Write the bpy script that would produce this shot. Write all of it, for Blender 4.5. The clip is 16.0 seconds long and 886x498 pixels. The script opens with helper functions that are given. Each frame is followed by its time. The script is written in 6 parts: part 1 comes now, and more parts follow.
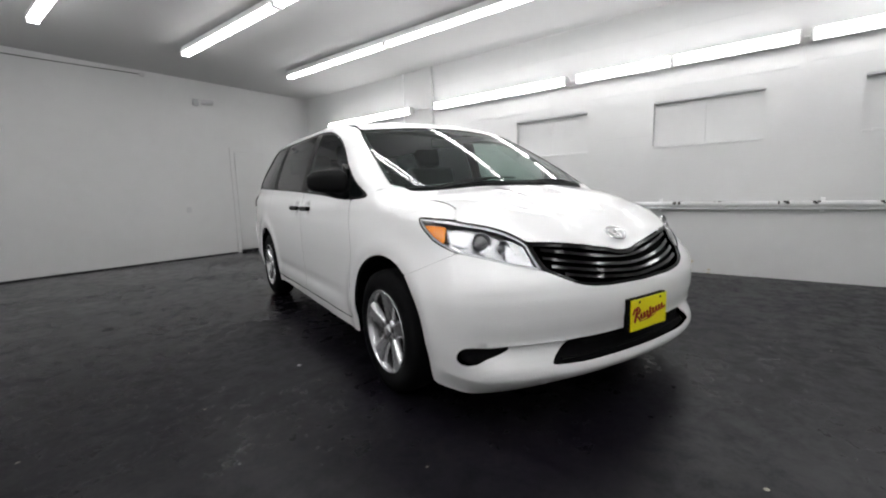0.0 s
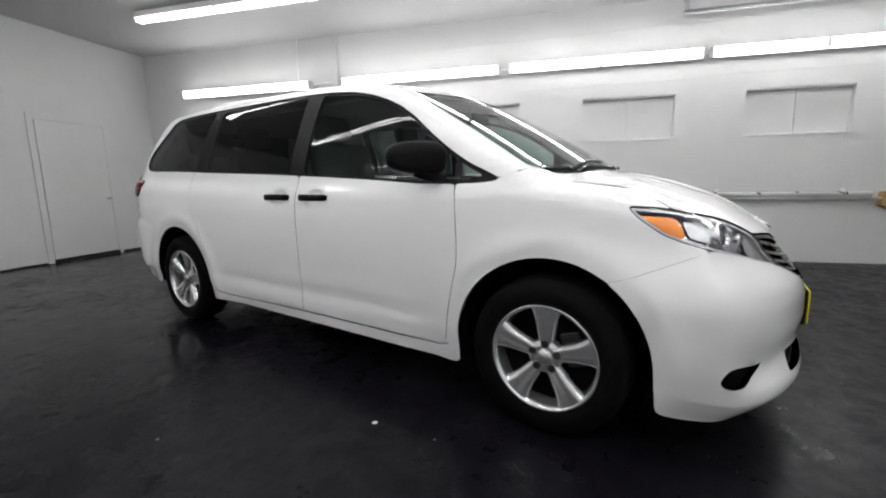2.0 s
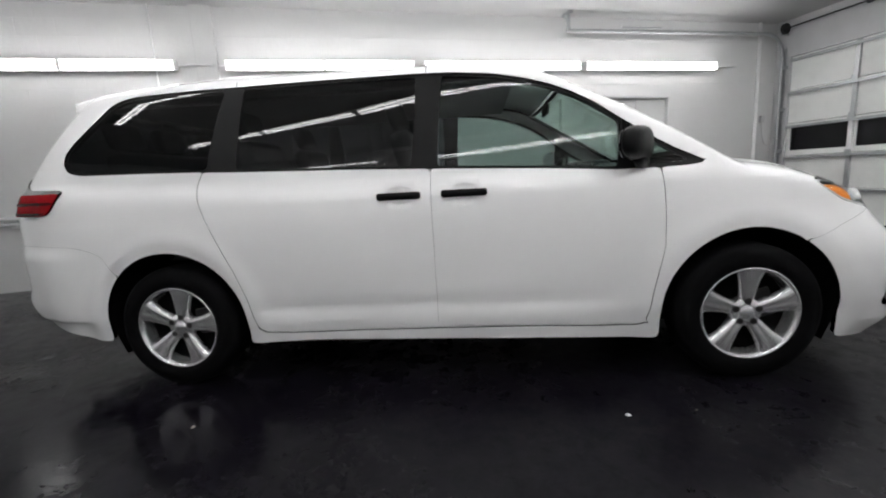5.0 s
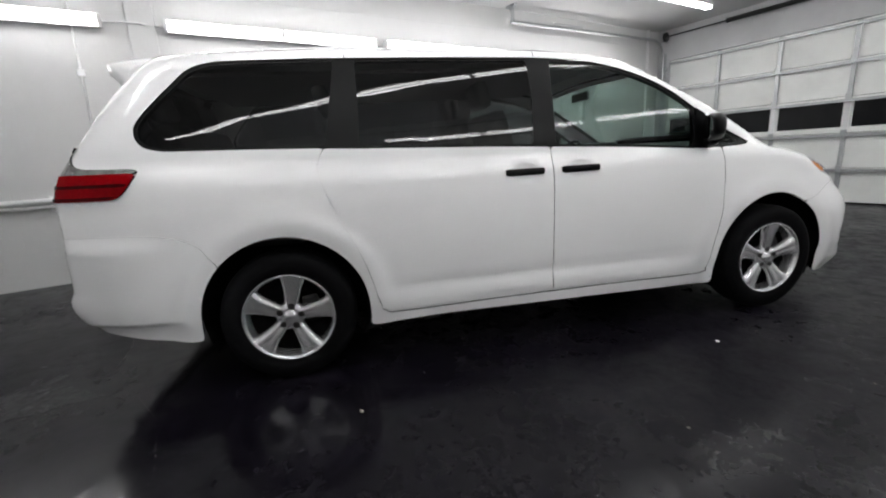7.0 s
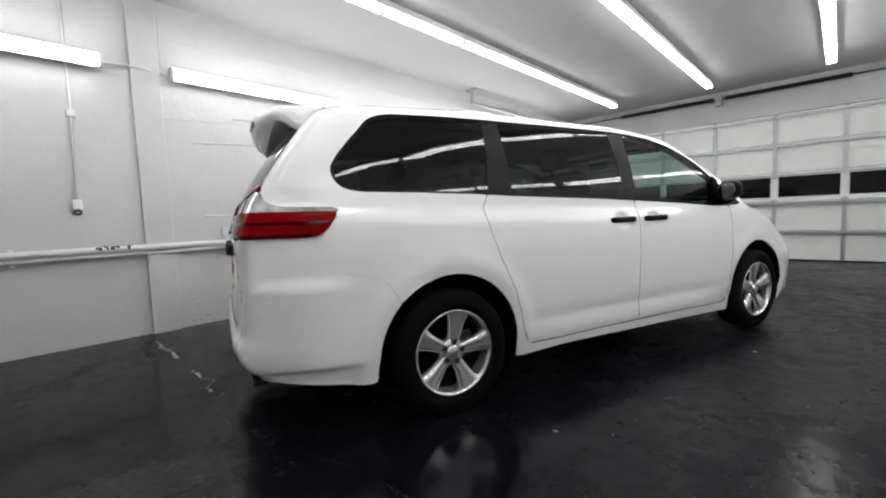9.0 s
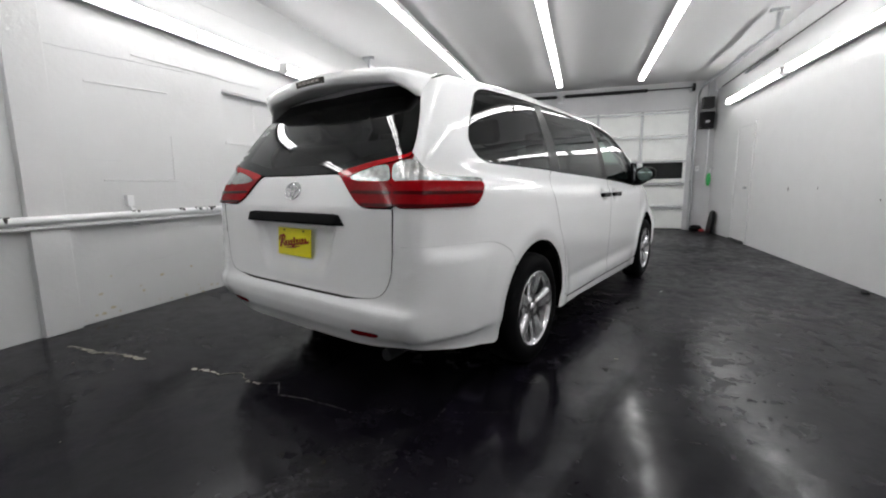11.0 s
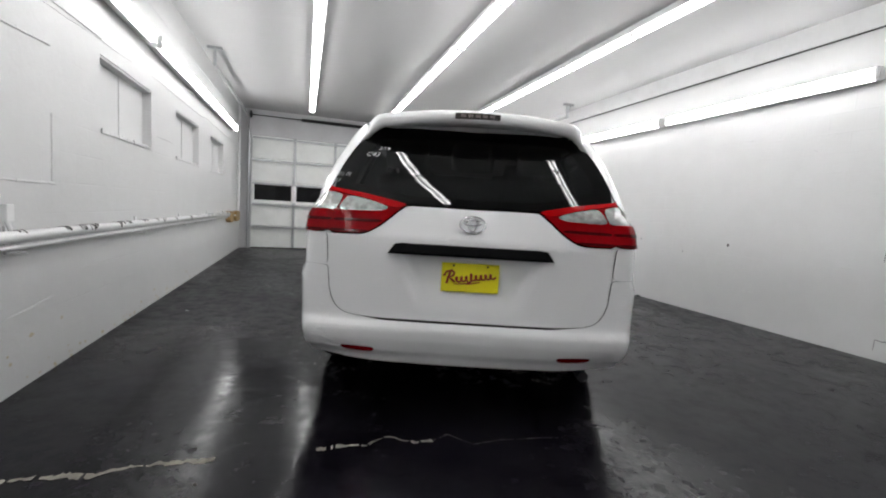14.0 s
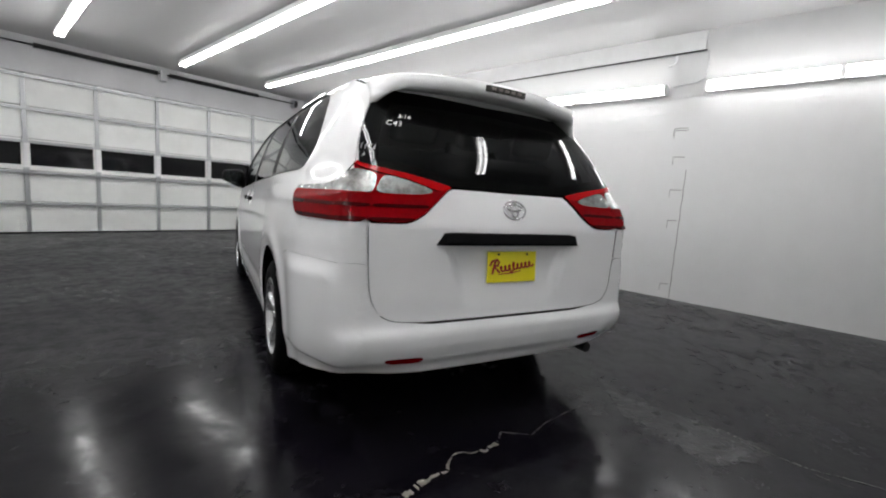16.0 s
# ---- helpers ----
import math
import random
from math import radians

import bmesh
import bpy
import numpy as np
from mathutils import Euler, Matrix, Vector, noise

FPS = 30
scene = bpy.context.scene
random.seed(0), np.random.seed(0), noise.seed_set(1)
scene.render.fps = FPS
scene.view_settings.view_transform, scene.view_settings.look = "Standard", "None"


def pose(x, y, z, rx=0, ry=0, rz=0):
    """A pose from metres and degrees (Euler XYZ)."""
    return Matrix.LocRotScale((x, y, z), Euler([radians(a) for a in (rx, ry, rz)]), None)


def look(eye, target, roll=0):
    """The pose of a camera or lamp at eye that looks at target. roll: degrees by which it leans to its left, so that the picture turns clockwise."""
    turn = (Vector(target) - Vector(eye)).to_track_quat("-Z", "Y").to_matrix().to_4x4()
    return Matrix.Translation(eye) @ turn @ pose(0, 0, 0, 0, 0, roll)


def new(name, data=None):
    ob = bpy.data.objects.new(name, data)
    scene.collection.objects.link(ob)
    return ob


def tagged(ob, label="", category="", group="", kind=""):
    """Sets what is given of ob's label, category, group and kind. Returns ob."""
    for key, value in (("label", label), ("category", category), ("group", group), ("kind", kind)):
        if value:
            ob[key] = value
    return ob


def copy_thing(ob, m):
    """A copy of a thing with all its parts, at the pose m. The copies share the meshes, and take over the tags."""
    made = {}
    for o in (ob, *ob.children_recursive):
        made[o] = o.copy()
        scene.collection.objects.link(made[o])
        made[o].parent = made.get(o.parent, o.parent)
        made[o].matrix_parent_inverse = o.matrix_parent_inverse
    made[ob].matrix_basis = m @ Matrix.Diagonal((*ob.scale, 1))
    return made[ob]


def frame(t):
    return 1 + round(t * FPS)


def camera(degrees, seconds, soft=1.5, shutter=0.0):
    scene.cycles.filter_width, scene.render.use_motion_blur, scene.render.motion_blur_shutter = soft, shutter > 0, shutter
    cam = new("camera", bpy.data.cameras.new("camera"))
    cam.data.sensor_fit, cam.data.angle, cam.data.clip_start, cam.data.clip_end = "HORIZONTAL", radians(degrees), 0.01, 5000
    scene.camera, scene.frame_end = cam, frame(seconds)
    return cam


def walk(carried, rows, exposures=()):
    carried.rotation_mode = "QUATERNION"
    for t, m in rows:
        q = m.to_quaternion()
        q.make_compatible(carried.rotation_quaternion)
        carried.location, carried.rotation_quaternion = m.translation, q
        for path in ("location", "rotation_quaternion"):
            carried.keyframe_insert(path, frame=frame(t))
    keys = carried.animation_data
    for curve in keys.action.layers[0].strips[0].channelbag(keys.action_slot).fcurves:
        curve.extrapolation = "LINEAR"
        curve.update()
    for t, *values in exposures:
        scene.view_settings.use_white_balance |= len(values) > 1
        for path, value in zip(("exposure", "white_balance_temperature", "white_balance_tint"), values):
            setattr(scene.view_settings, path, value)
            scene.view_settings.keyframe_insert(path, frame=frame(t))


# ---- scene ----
cam = camera(93.2, 16.0, soft=2.0)
PATH = [
    (0, (3.494, 3.023, 1.109), (1.928, 1.808, 0.845), -1.7),
    (0.5, (3.54, 2.664, 1.11), (1.88, 1.596, 0.793), -3.5),
    (1, (3.574, 2.234, 1.119), (1.791, 1.408, 0.744), -4.7),
    (1.5, (3.603, 1.795, 1.11), (1.753, 1.08, 0.851), -4.2),
    (2, (3.637, 1.374, 1.093), (1.724, 0.882, 0.779), -0.9),
    (2.5, (3.64, 0.988, 1.083), (1.693, 0.732, 0.702), -4.0),
    (3, (3.614, 0.647, 1.079), (1.647, 0.601, 0.72), -2.0),
    (3.5, (3.587, 0.322, 1.085), (1.639, 0.458, 0.65), -2.5),
    (4, (3.56, 0.015, 1.106), (1.618, 0.253, 0.692), -2.4),
    (4.2, (3.549, -0.088, 1.099), (1.603, 0.176, 0.72), -2.5),
    (6.3, (3.302, -1.397, 1.121), (1.523, -0.584, 0.701), -4.0),
    (6.5, (3.265, -1.527, 1.138), (1.51, -0.668, 0.71), -3.7),
    (7, (3.124, -1.841, 1.137), (1.437, -0.86, 0.696), -3.3),
    (7.5, (3.012, -2.162, 1.137), (1.379, -1.057, 0.803), -2.4),
    (8, (2.869, -2.503, 1.155), (1.326, -1.277, 0.814), -1.6),
    (8.2, (2.763, -2.641, 1.085), (1.258, -1.352, 0.809), -2.2),
    (10.3, (1.732, -3.843, 1.101), (0.75, -2.115, 0.873), 0.1),
    (10.5, (1.56, -3.938, 1.136), (0.71, -2.149, 0.866), -0.6),
    (11, (1.174, -4.094, 1.114), (0.552, -2.217, 0.813), -0.7),
    (11.5, (0.784, -4.237, 1.122), (0.373, -2.294, 0.886), -0.2),
    (12, (0.413, -4.351, 1.131), (0.21, -2.382, 0.845), 0.5),
    (12.5, (-0.012, -4.373, 1.138), (-0.04, -2.393, 0.858), 0.1),
    (13, (-0.406, -4.383, 1.15), (-0.161, -2.418, 0.868), 0.4),
    (13.5, (-0.803, -4.324, 1.119), (-0.37, -2.385, 0.884), 1.6),
    (14, (-1.184, -4.2, 1.15), (-0.553, -2.31, 0.977), 3.4),
    (14.5, (-1.52, -4.079, 1.16), (-0.658, -2.289, 0.923), 2.7),
    (15, (-1.755, -3.832, 1.154), (-0.669, -2.166, 0.939), 2.8),
    (15.5, (-1.98, -3.559, 1.126), (-0.676, -2.058, 0.911), 3.9),
    (16, (-2.14, -3.268, 1.136), (-0.649, -1.957, 0.89), 3.9),
]
walk(cam, [(t, look(eye, target, roll)) for t, eye, target, roll in PATH],
     [(0.0, 0.0), (3.0, -0.08), (7.0, -0.03), (11.0, 0.12), (16.0, 0.15)])

# ---- world and materials ----
world = bpy.data.worlds.new("night_outside")
scene.world = world
world.use_nodes = True
world.node_tree.nodes["Background"].inputs[0].default_value = (0.01, 0.012, 0.02, 1)
world.node_tree.nodes["Background"].inputs[1].default_value = 0.05

TUBE_POWER = 21.6


def material(name, color, rough=0.5, metal=0.0, spec=0.5, coat=0.0, coat_rough=0.03, grain=0.0, grain_scale=40.0,
             stain=0.0, stain_scale=1.5, stain_color=None, bump=0.0, bump_scale=60.0, rough_var=0.0, random_tint=0.0):
    """A principled material with variation at two scales, in object coordinates (metres)."""
    m = bpy.data.materials.new(name)
    m.use_nodes = True
    t = m.node_tree
    b = t.nodes["Principled BSDF"]
    b.inputs["Base Color"].default_value = (*color, 1)
    b.inputs["Roughness"].default_value = rough
    b.inputs["Metallic"].default_value = metal
    b.inputs["Specular IOR Level"].default_value = spec
    b.inputs["Coat Weight"].default_value = coat
    b.inputs["Coat Roughness"].default_value = coat_rough
    co = t.nodes.new("ShaderNodeTexCoord")
    last = None

    def noise_tex(scale, detail=4.0, rough_n=0.55):
        n = t.nodes.new("ShaderNodeTexNoise")
        n.inputs["Scale"].default_value = scale
        n.inputs["Detail"].default_value = detail
        n.inputs["Roughness"].default_value = rough_n
        t.links.new(co.outputs["Object"], n.inputs["Vector"])
        return n

    def mix(fac_socket, a_socket, a_value, b_color):
        x = t.nodes.new("ShaderNodeMix")
        x.data_type = "RGBA"
        t.links.new(fac_socket, x.inputs[0])
        if a_socket is not None:
            t.links.new(a_socket, x.inputs[6])
        else:
            x.inputs[6].default_value = (*a_value, 1)
        x.inputs[7].default_value = (*b_color, 1)
        return x.outputs[2]

    def ramp(socket, lo, hi, top):
        r = t.nodes.new("ShaderNodeMapRange")
        r.inputs["From Min"].default_value = lo
        r.inputs["From Max"].default_value = hi
        r.inputs["To Max"].default_value = top
        t.links.new(socket, r.inputs["Value"])
        return r.outputs["Result"]

    if stain:
        last = mix(ramp(noise_tex(stain_scale, 6.0, 0.6).outputs["Fac"], 0.45, 0.75, stain), last, color,
                   stain_color or [c * 0.6 for c in color])
    if grain:
        last = mix(ramp(noise_tex(grain_scale, 3.0).outputs["Fac"], 0.4, 0.7, grain), last, color, [c * 0.55 for c in color])
    if last is not None:
        t.links.new(last, b.inputs["Base Color"])
    if rough_var:
        r = t.nodes.new("ShaderNodeMapRange")
        r.inputs["From Min"].default_value, r.inputs["From Max"].default_value = 0.3, 0.7
        r.inputs["To Min"].default_value = max(0.0, rough - rough_var)
        r.inputs["To Max"].default_value = min(1.0, rough + rough_var)
        t.links.new(noise_tex(stain_scale * 2.3, 6.0, 0.65).outputs["Fac"], r.inputs["Value"])
        t.links.new(r.outputs["Result"], b.inputs["Roughness"])
    if bump:
        n = t.nodes.new("ShaderNodeBump")
        n.inputs["Strength"].default_value = 1.0
        n.inputs["Distance"].default_value = bump
        t.links.new(noise_tex(bump_scale, 5.0).outputs["Fac"], n.inputs["Height"])
        t.links.new(n.outputs["Normal"], b.inputs["Normal"])
    return m


def glass(name, tint, tint_strength=1.0, ior=1.5):
    """A thin pane: tinted see-through with a mirror sheen that grows at grazing angles."""
    m = bpy.data.materials.new(name)
    m.use_nodes = True
    t = m.node_tree
    t.nodes.clear()
    out = t.nodes.new("ShaderNodeOutputMaterial")
    mixer = t.nodes.new("ShaderNodeMixShader")
    clear = t.nodes.new("ShaderNodeBsdfTransparent")
    clear.inputs[0].default_value = (*tint, 1)
    shine = t.nodes.new("ShaderNodeBsdfGlossy")
    shine.inputs["Roughness"].default_value = 0.015
    edge = t.nodes.new("ShaderNodeLayerWeight")
    edge.inputs["Blend"].default_value = 0.5
    power = t.nodes.new("ShaderNodeMath")
    power.operation = "POWER"
    power.inputs[1].default_value = 5.0
    rise = t.nodes.new("ShaderNodeMapRange")
    rise.inputs["To Min"].default_value = ((ior - 1) / (ior + 1)) ** 2
    t.links.new(edge.outputs["Facing"], power.inputs[0])
    t.links.new(power.outputs[0], rise.inputs["Value"])
    t.links.new(rise.outputs["Result"], mixer.inputs[0])
    t.links.new(clear.outputs[0], mixer.inputs[1])
    t.links.new(shine.outputs[0], mixer.inputs[2])
    t.links.new(mixer.outputs[0], out.inputs[0])
    return m


def glow(name, color, strength):
    m = bpy.data.materials.new(name)
    m.use_nodes = True
    t = m.node_tree
    b = t.nodes["Principled BSDF"]
    b.inputs["Base Color"].default_value = (0.9, 0.9, 0.9, 1)
    b.inputs["Emission Color"].default_value = (*color, 1)
    b.inputs["Emission Strength"].default_value = strength
    return m


WALL_WHITE = material("white_wall_paint", (0.58, 0.58, 0.58), 0.55, grain=0.05, grain_scale=5, stain=0.14, stain_scale=0.9,
                      stain_color=(0.52, 0.52, 0.515), bump=0.0012, bump_scale=5)
BLOCK_WHITE = material("painted_block", (0.58, 0.58, 0.58), 0.5, grain=0.05, grain_scale=5, stain=0.18, stain_scale=0.8,
                       stain_color=(0.50, 0.50, 0.488), bump=0.002, bump_scale=22)
CEILING_WHITE = material("ceiling_paint", (0.48, 0.48, 0.48), 0.7, stain=0.25, stain_scale=0.45, stain_color=(0.43, 0.43, 0.43),
                         bump=0.002, bump_scale=30)
TRIM_WHITE = material("white_gloss_paint", (0.78, 0.78, 0.78), 0.35, stain=0.2, stain_scale=6)
HEADER_GREY = material("grey_header_board", (0.52, 0.52, 0.53), 0.6, stain=0.3, stain_scale=2)
DOOR_WHITE = material("garage_door_paint", (0.78, 0.79, 0.77), 0.45, stain=0.25, stain_scale=3, bump=0.002, bump_scale=9)
GALV = material("galvanised_steel", (0.42, 0.43, 0.44), 0.38, 0.85, stain=0.3, stain_scale=9)
BLACK_STEEL = material("black_steel", (0.012, 0.012, 0.013), 0.5, 0.1, grain=0.3)
BLACK_PLASTIC = material("black_plastic", (0.005, 0.005, 0.0055), 0.34, spec=0.09, bump=0.0004, bump_scale=500)
RUST = material("bare_rusty_pipe", (0.03, 0.026, 0.024), 0.6, 0.3, grain=0.4)
WOOD_TAN = material("tan_wood", (0.34, 0.22, 0.08), 0.6, grain=0.5, grain_scale=25)
TUBE_GLOW = glow("fluorescent_tube", (0.99, 0.99, 0.992), TUBE_POWER)
NIGHT_PANE = material("night_window_pane", (0.004, 0.004, 0.005), 0.08, spec=0.3)
GREEN_PLASTIC = material("green_plastic", (0.03, 0.45, 0.10), 0.4)
RED_CLOTH = material("red_cloth", (0.35, 0.03, 0.03), 0.7)
MARK_DARK = material("dark_wall_mark", (0.11, 0.105, 0.10), 0.8, stain=0.6, stain_scale=12, stain_color=(0.35, 0.35, 0.34))
FLAKE_TAN = material("tan_flaked_paint", (0.52, 0.46, 0.34), 0.8, grain=0.4, grain_scale=60)
CHIP_WHITE = material("chipped_concrete", (0.25, 0.23, 0.19), 0.7, grain=0.5, grain_scale=35, stain=0.9, stain_scale=14, stain_color=(0.05, 0.045, 0.04), bump=0.004, bump_scale=90)


CRACK_GREY = material("worn_paint_edge", (0.075, 0.07, 0.065), 0.6, stain=0.9, stain_scale=18, stain_color=(0.015, 0.014, 0.015))


def floor_paint():
    """Dark painted concrete: glossy where the coat is whole, dull and dusty in worn patches, slightly uneven."""
    m = material("dark_floor_paint", (0.0047, 0.0040, 0.0066), 0.2, spec=0.22, stain=0.8, stain_scale=2.6, stain_color=(0.0135, 0.0125, 0.015),
                 grain=0.45, grain_scale=38)
    t = m.node_tree
    b = t.nodes["Principled BSDF"]
    co = t.nodes.new("ShaderNodeTexCoord")

    def noise(scale, detail, rough, warp=0.0):
        n = t.nodes.new("ShaderNodeTexNoise")
        n.inputs["Scale"].default_value, n.inputs["Detail"].default_value, n.inputs["Roughness"].default_value = scale, detail, rough
        n.inputs["Distortion"].default_value = warp
        t.links.new(co.outputs["Object"], n.inputs["Vector"])
        return n.outputs["Fac"]

    def span(socket, a, b_, lo, hi):
        r = t.nodes.new("ShaderNodeMapRange")
        r.interpolation_type = "SMOOTHSTEP"
        r.inputs["From Min"].default_value, r.inputs["From Max"].default_value = a, b_
        r.inputs["To Min"].default_value, r.inputs["To Max"].default_value = lo, hi
        t.links.new(socket, r.inputs["Value"])
        return r.outputs["Result"]

    def maths(kind, p, q):
        n = t.nodes.new("ShaderNodeMath")
        n.operation = kind
        for k, v in enumerate((p, q)):
            if isinstance(v, float):
                n.inputs[k].default_value = v
            else:
                t.links.new(v, n.inputs[k])
        return n.outputs[0]

    worn = span(noise(0.75, 7, 0.62, 0.4), 0.40, 0.62, 0.0, 1.0)
    scuff = span(noise(7.0, 9, 0.7, 0.3), 0.36, 0.70, 0.0, 1.0)
    rough = maths("ADD", maths("ADD", maths("MULTIPLY", worn, 0.10), 0.10), maths("MULTIPLY", scuff, 0.16))
    # the floor is duller towards the garage door, where cars drive in
    sep = t.nodes.new("ShaderNodeSeparateXYZ")
    t.links.new(co.outputs["Object"], sep.inputs[0])
    traffic = maths("ADD", sep.outputs["Y"], maths("MULTIPLY", noise(0.9, 5, 0.6), 1.6))
    rough = maths("ADD", rough, span(traffic, -0.6, 1.6, 0.0, 0.15))
    rough = maths("ADD", rough, maths("MULTIPLY", span(noise(24.0, 6, 0.75), 0.42, 0.66, -0.4, 1.0), 0.04))
    t.links.new(rough, b.inputs["Roughness"])
    t.links.new(maths("SUBTRACT", 0.155, maths("MULTIPLY", scuff, 0.05)), b.inputs["Specular IOR Level"])
    bump = t.nodes.new("ShaderNodeBump")
    bump.inputs["Distance"].default_value = 0.0038
    t.links.new(maths("ADD", noise(2.2, 2, 0.4), maths("MULTIPLY", noise(8.0, 4, 0.5, 0.6), 0.32)), bump.inputs["Height"])
    t.links.new(bump.outputs["Normal"], b.inputs["Normal"])
    return m


FLOOR_DARK = floor_paint()
FLOOR_WORN = material("scraped_floor_paint", (0.006, 0.0055, 0.0075), 0.24, spec=0.2, stain=0.9, stain_scale=6, stain_color=(0.022, 0.021, 0.023), rough_var=0.1, bump=0.006, bump_scale=16)


# ---- building tools ----
def mesh_from(name, bm, mat, smooth=False):
    me = bpy.data.meshes.new(name)
    bm.to_mesh(me)
    bm.free()
    me.materials.append(mat)
    if smooth:
        me.shade_smooth()
    return me


def part(name, bm, mat, parent, label="", smooth=False):
    """Links a bmesh as one mesh object under a thing or under a part."""
    ob = new(name, mesh_from(name, bm, mat, smooth))
    ob.parent = parent
    if label:
        ob["label"] = label
    return ob


def thing(name, label, category, m=None, group="", kind=""):
    ob = new(name)
    ob.empty_display_size = 0.1
    if m is not None:
        ob.matrix_basis = m
    return tagged(ob, label, category, group, kind)


def add_box(bm, x0, y0, z0, x1, y1, z1, bevel=0.0):
    made = bmesh.ops.create_cube(bm, size=1.0)["verts"]
    bmesh.ops.scale(bm, vec=(x1 - x0, y1 - y0, z1 - z0), verts=made)
    bmesh.ops.translate(bm, vec=((x0 + x1) / 2, (y0 + y1) / 2, (z0 + z1) / 2), verts=made)
    if bevel:
        edges = list({e for v in made for e in v.link_edges})
        bmesh.ops.bevel(bm, geom=edges, offset=bevel, segments=2, profile=0.6, affect="EDGES")
    return bm


def box(x0, y0, z0, x1, y1, z1, bevel=0.0):
    return add_box(bmesh.new(), x0, y0, z0, x1, y1, z1, bevel)


def add_tube(bm, points, radius, sides=12, closed=False, caps=True):
    """A round tube along points; radius may be a list."""
    pts = [Vector(p) for p in points]
    n = len(pts)
    radii = radius if isinstance(radius, (list, tuple)) else [radius] * n
    rings, up = [], None
    for i, p in enumerate(pts):
        a = pts[(i - 1) % n] if (closed or i > 0) else p
        b = pts[(i + 1) % n] if (closed or i < n - 1) else p
        d = (b - a).normalized()
        if up is None:
            up = d.orthogonal().normalized()
        up = (up - d * up.dot(d)).normalized()
        side = d.cross(up)
        rings.append([bm.verts.new(p + radii[i] * (math.cos(2 * math.pi * k / sides) * up + math.sin(2 * math.pi * k / sides) * side))
                      for k in range(sides)])
    for i in range(n if closed else n - 1):
        a, b = rings[i], rings[(i + 1) % n]
        for k in range(sides):
            bm.faces.new((a[k], a[(k + 1) % sides], b[(k + 1) % sides], b[k]))
    if caps and not closed:
        bm.faces.new(list(reversed(rings[0])))
        bm.faces.new(rings[-1])
    return bm


def tube(points, radius, sides=12, closed=False):
    return add_tube(bmesh.new(), points, radius, sides, closed)


def add_lathe(bm, profile, axis="X", sides=48):
    """Turns (along, radius) pairs round an axis through the origin."""
    rings = []
    for a, r in profile:
        ring = []
        for k in range(sides):
            c, s = r * math.cos(2 * math.pi * k / sides), r * math.sin(2 * math.pi * k / sides)
            ring.append(bm.verts.new((a, c, s) if axis == "X" else (c, a, s) if axis == "Y" else (c, s, a)))
        rings.append(ring)
    for a, b in zip(rings, rings[1:]):
        for k in range(sides):
            bm.faces.new((a[k], a[(k + 1) % sides], b[(k + 1) % sides], b[k]))
    return bm


def add_prism(bm, outline, axis, a, b):
    """Extrudes a 2D outline along an axis from a to b."""
    def place(p, h):
        return {"X": (h, p[0], p[1]), "Y": (p[0], h, p[1]), "Z": (p[0], p[1], h)}[axis]
    lo = [bm.verts.new(place(p, a)) for p in outline]
    hi = [bm.verts.new(place(p, b)) for p in outline]
    n = len(outline)
    bm.faces.new(lo)
    bm.faces.new(list(reversed(hi)))
    for k in range(n):
        bm.faces.new((lo[k], hi[k], hi[(k + 1) % n], lo[(k + 1) % n]))
    bmesh.ops.recalc_face_normals(bm, faces=bm.faces)
    return bm


def structure(name, bm, mat, label="", category="", smooth=False):
    ob = new(name, mesh_from(name, bm, mat, smooth))
    return tagged(ob, label, category, "", "structure")


# ---- the room ----
WEST, EAST, SOUTH, NORTH, TOP = -2.70, 3.94, -5.72, 7.10, 3.37

structure("floor", box(WEST - 0.3, SOUTH - 0.3, -0.15, EAST + 0.3, NORTH + 0.3, 0.0), FLOOR_DARK,
          "dark painted concrete floor, glossy with dull worn patches", "floor")
structure("ceiling", box(WEST - 0.3, SOUTH - 0.3, TOP, EAST + 0.3, NORTH + 0.3, TOP + 0.2), CEILING_WHITE,
          "flat white painted ceiling, slightly grey and uneven", "ceiling")


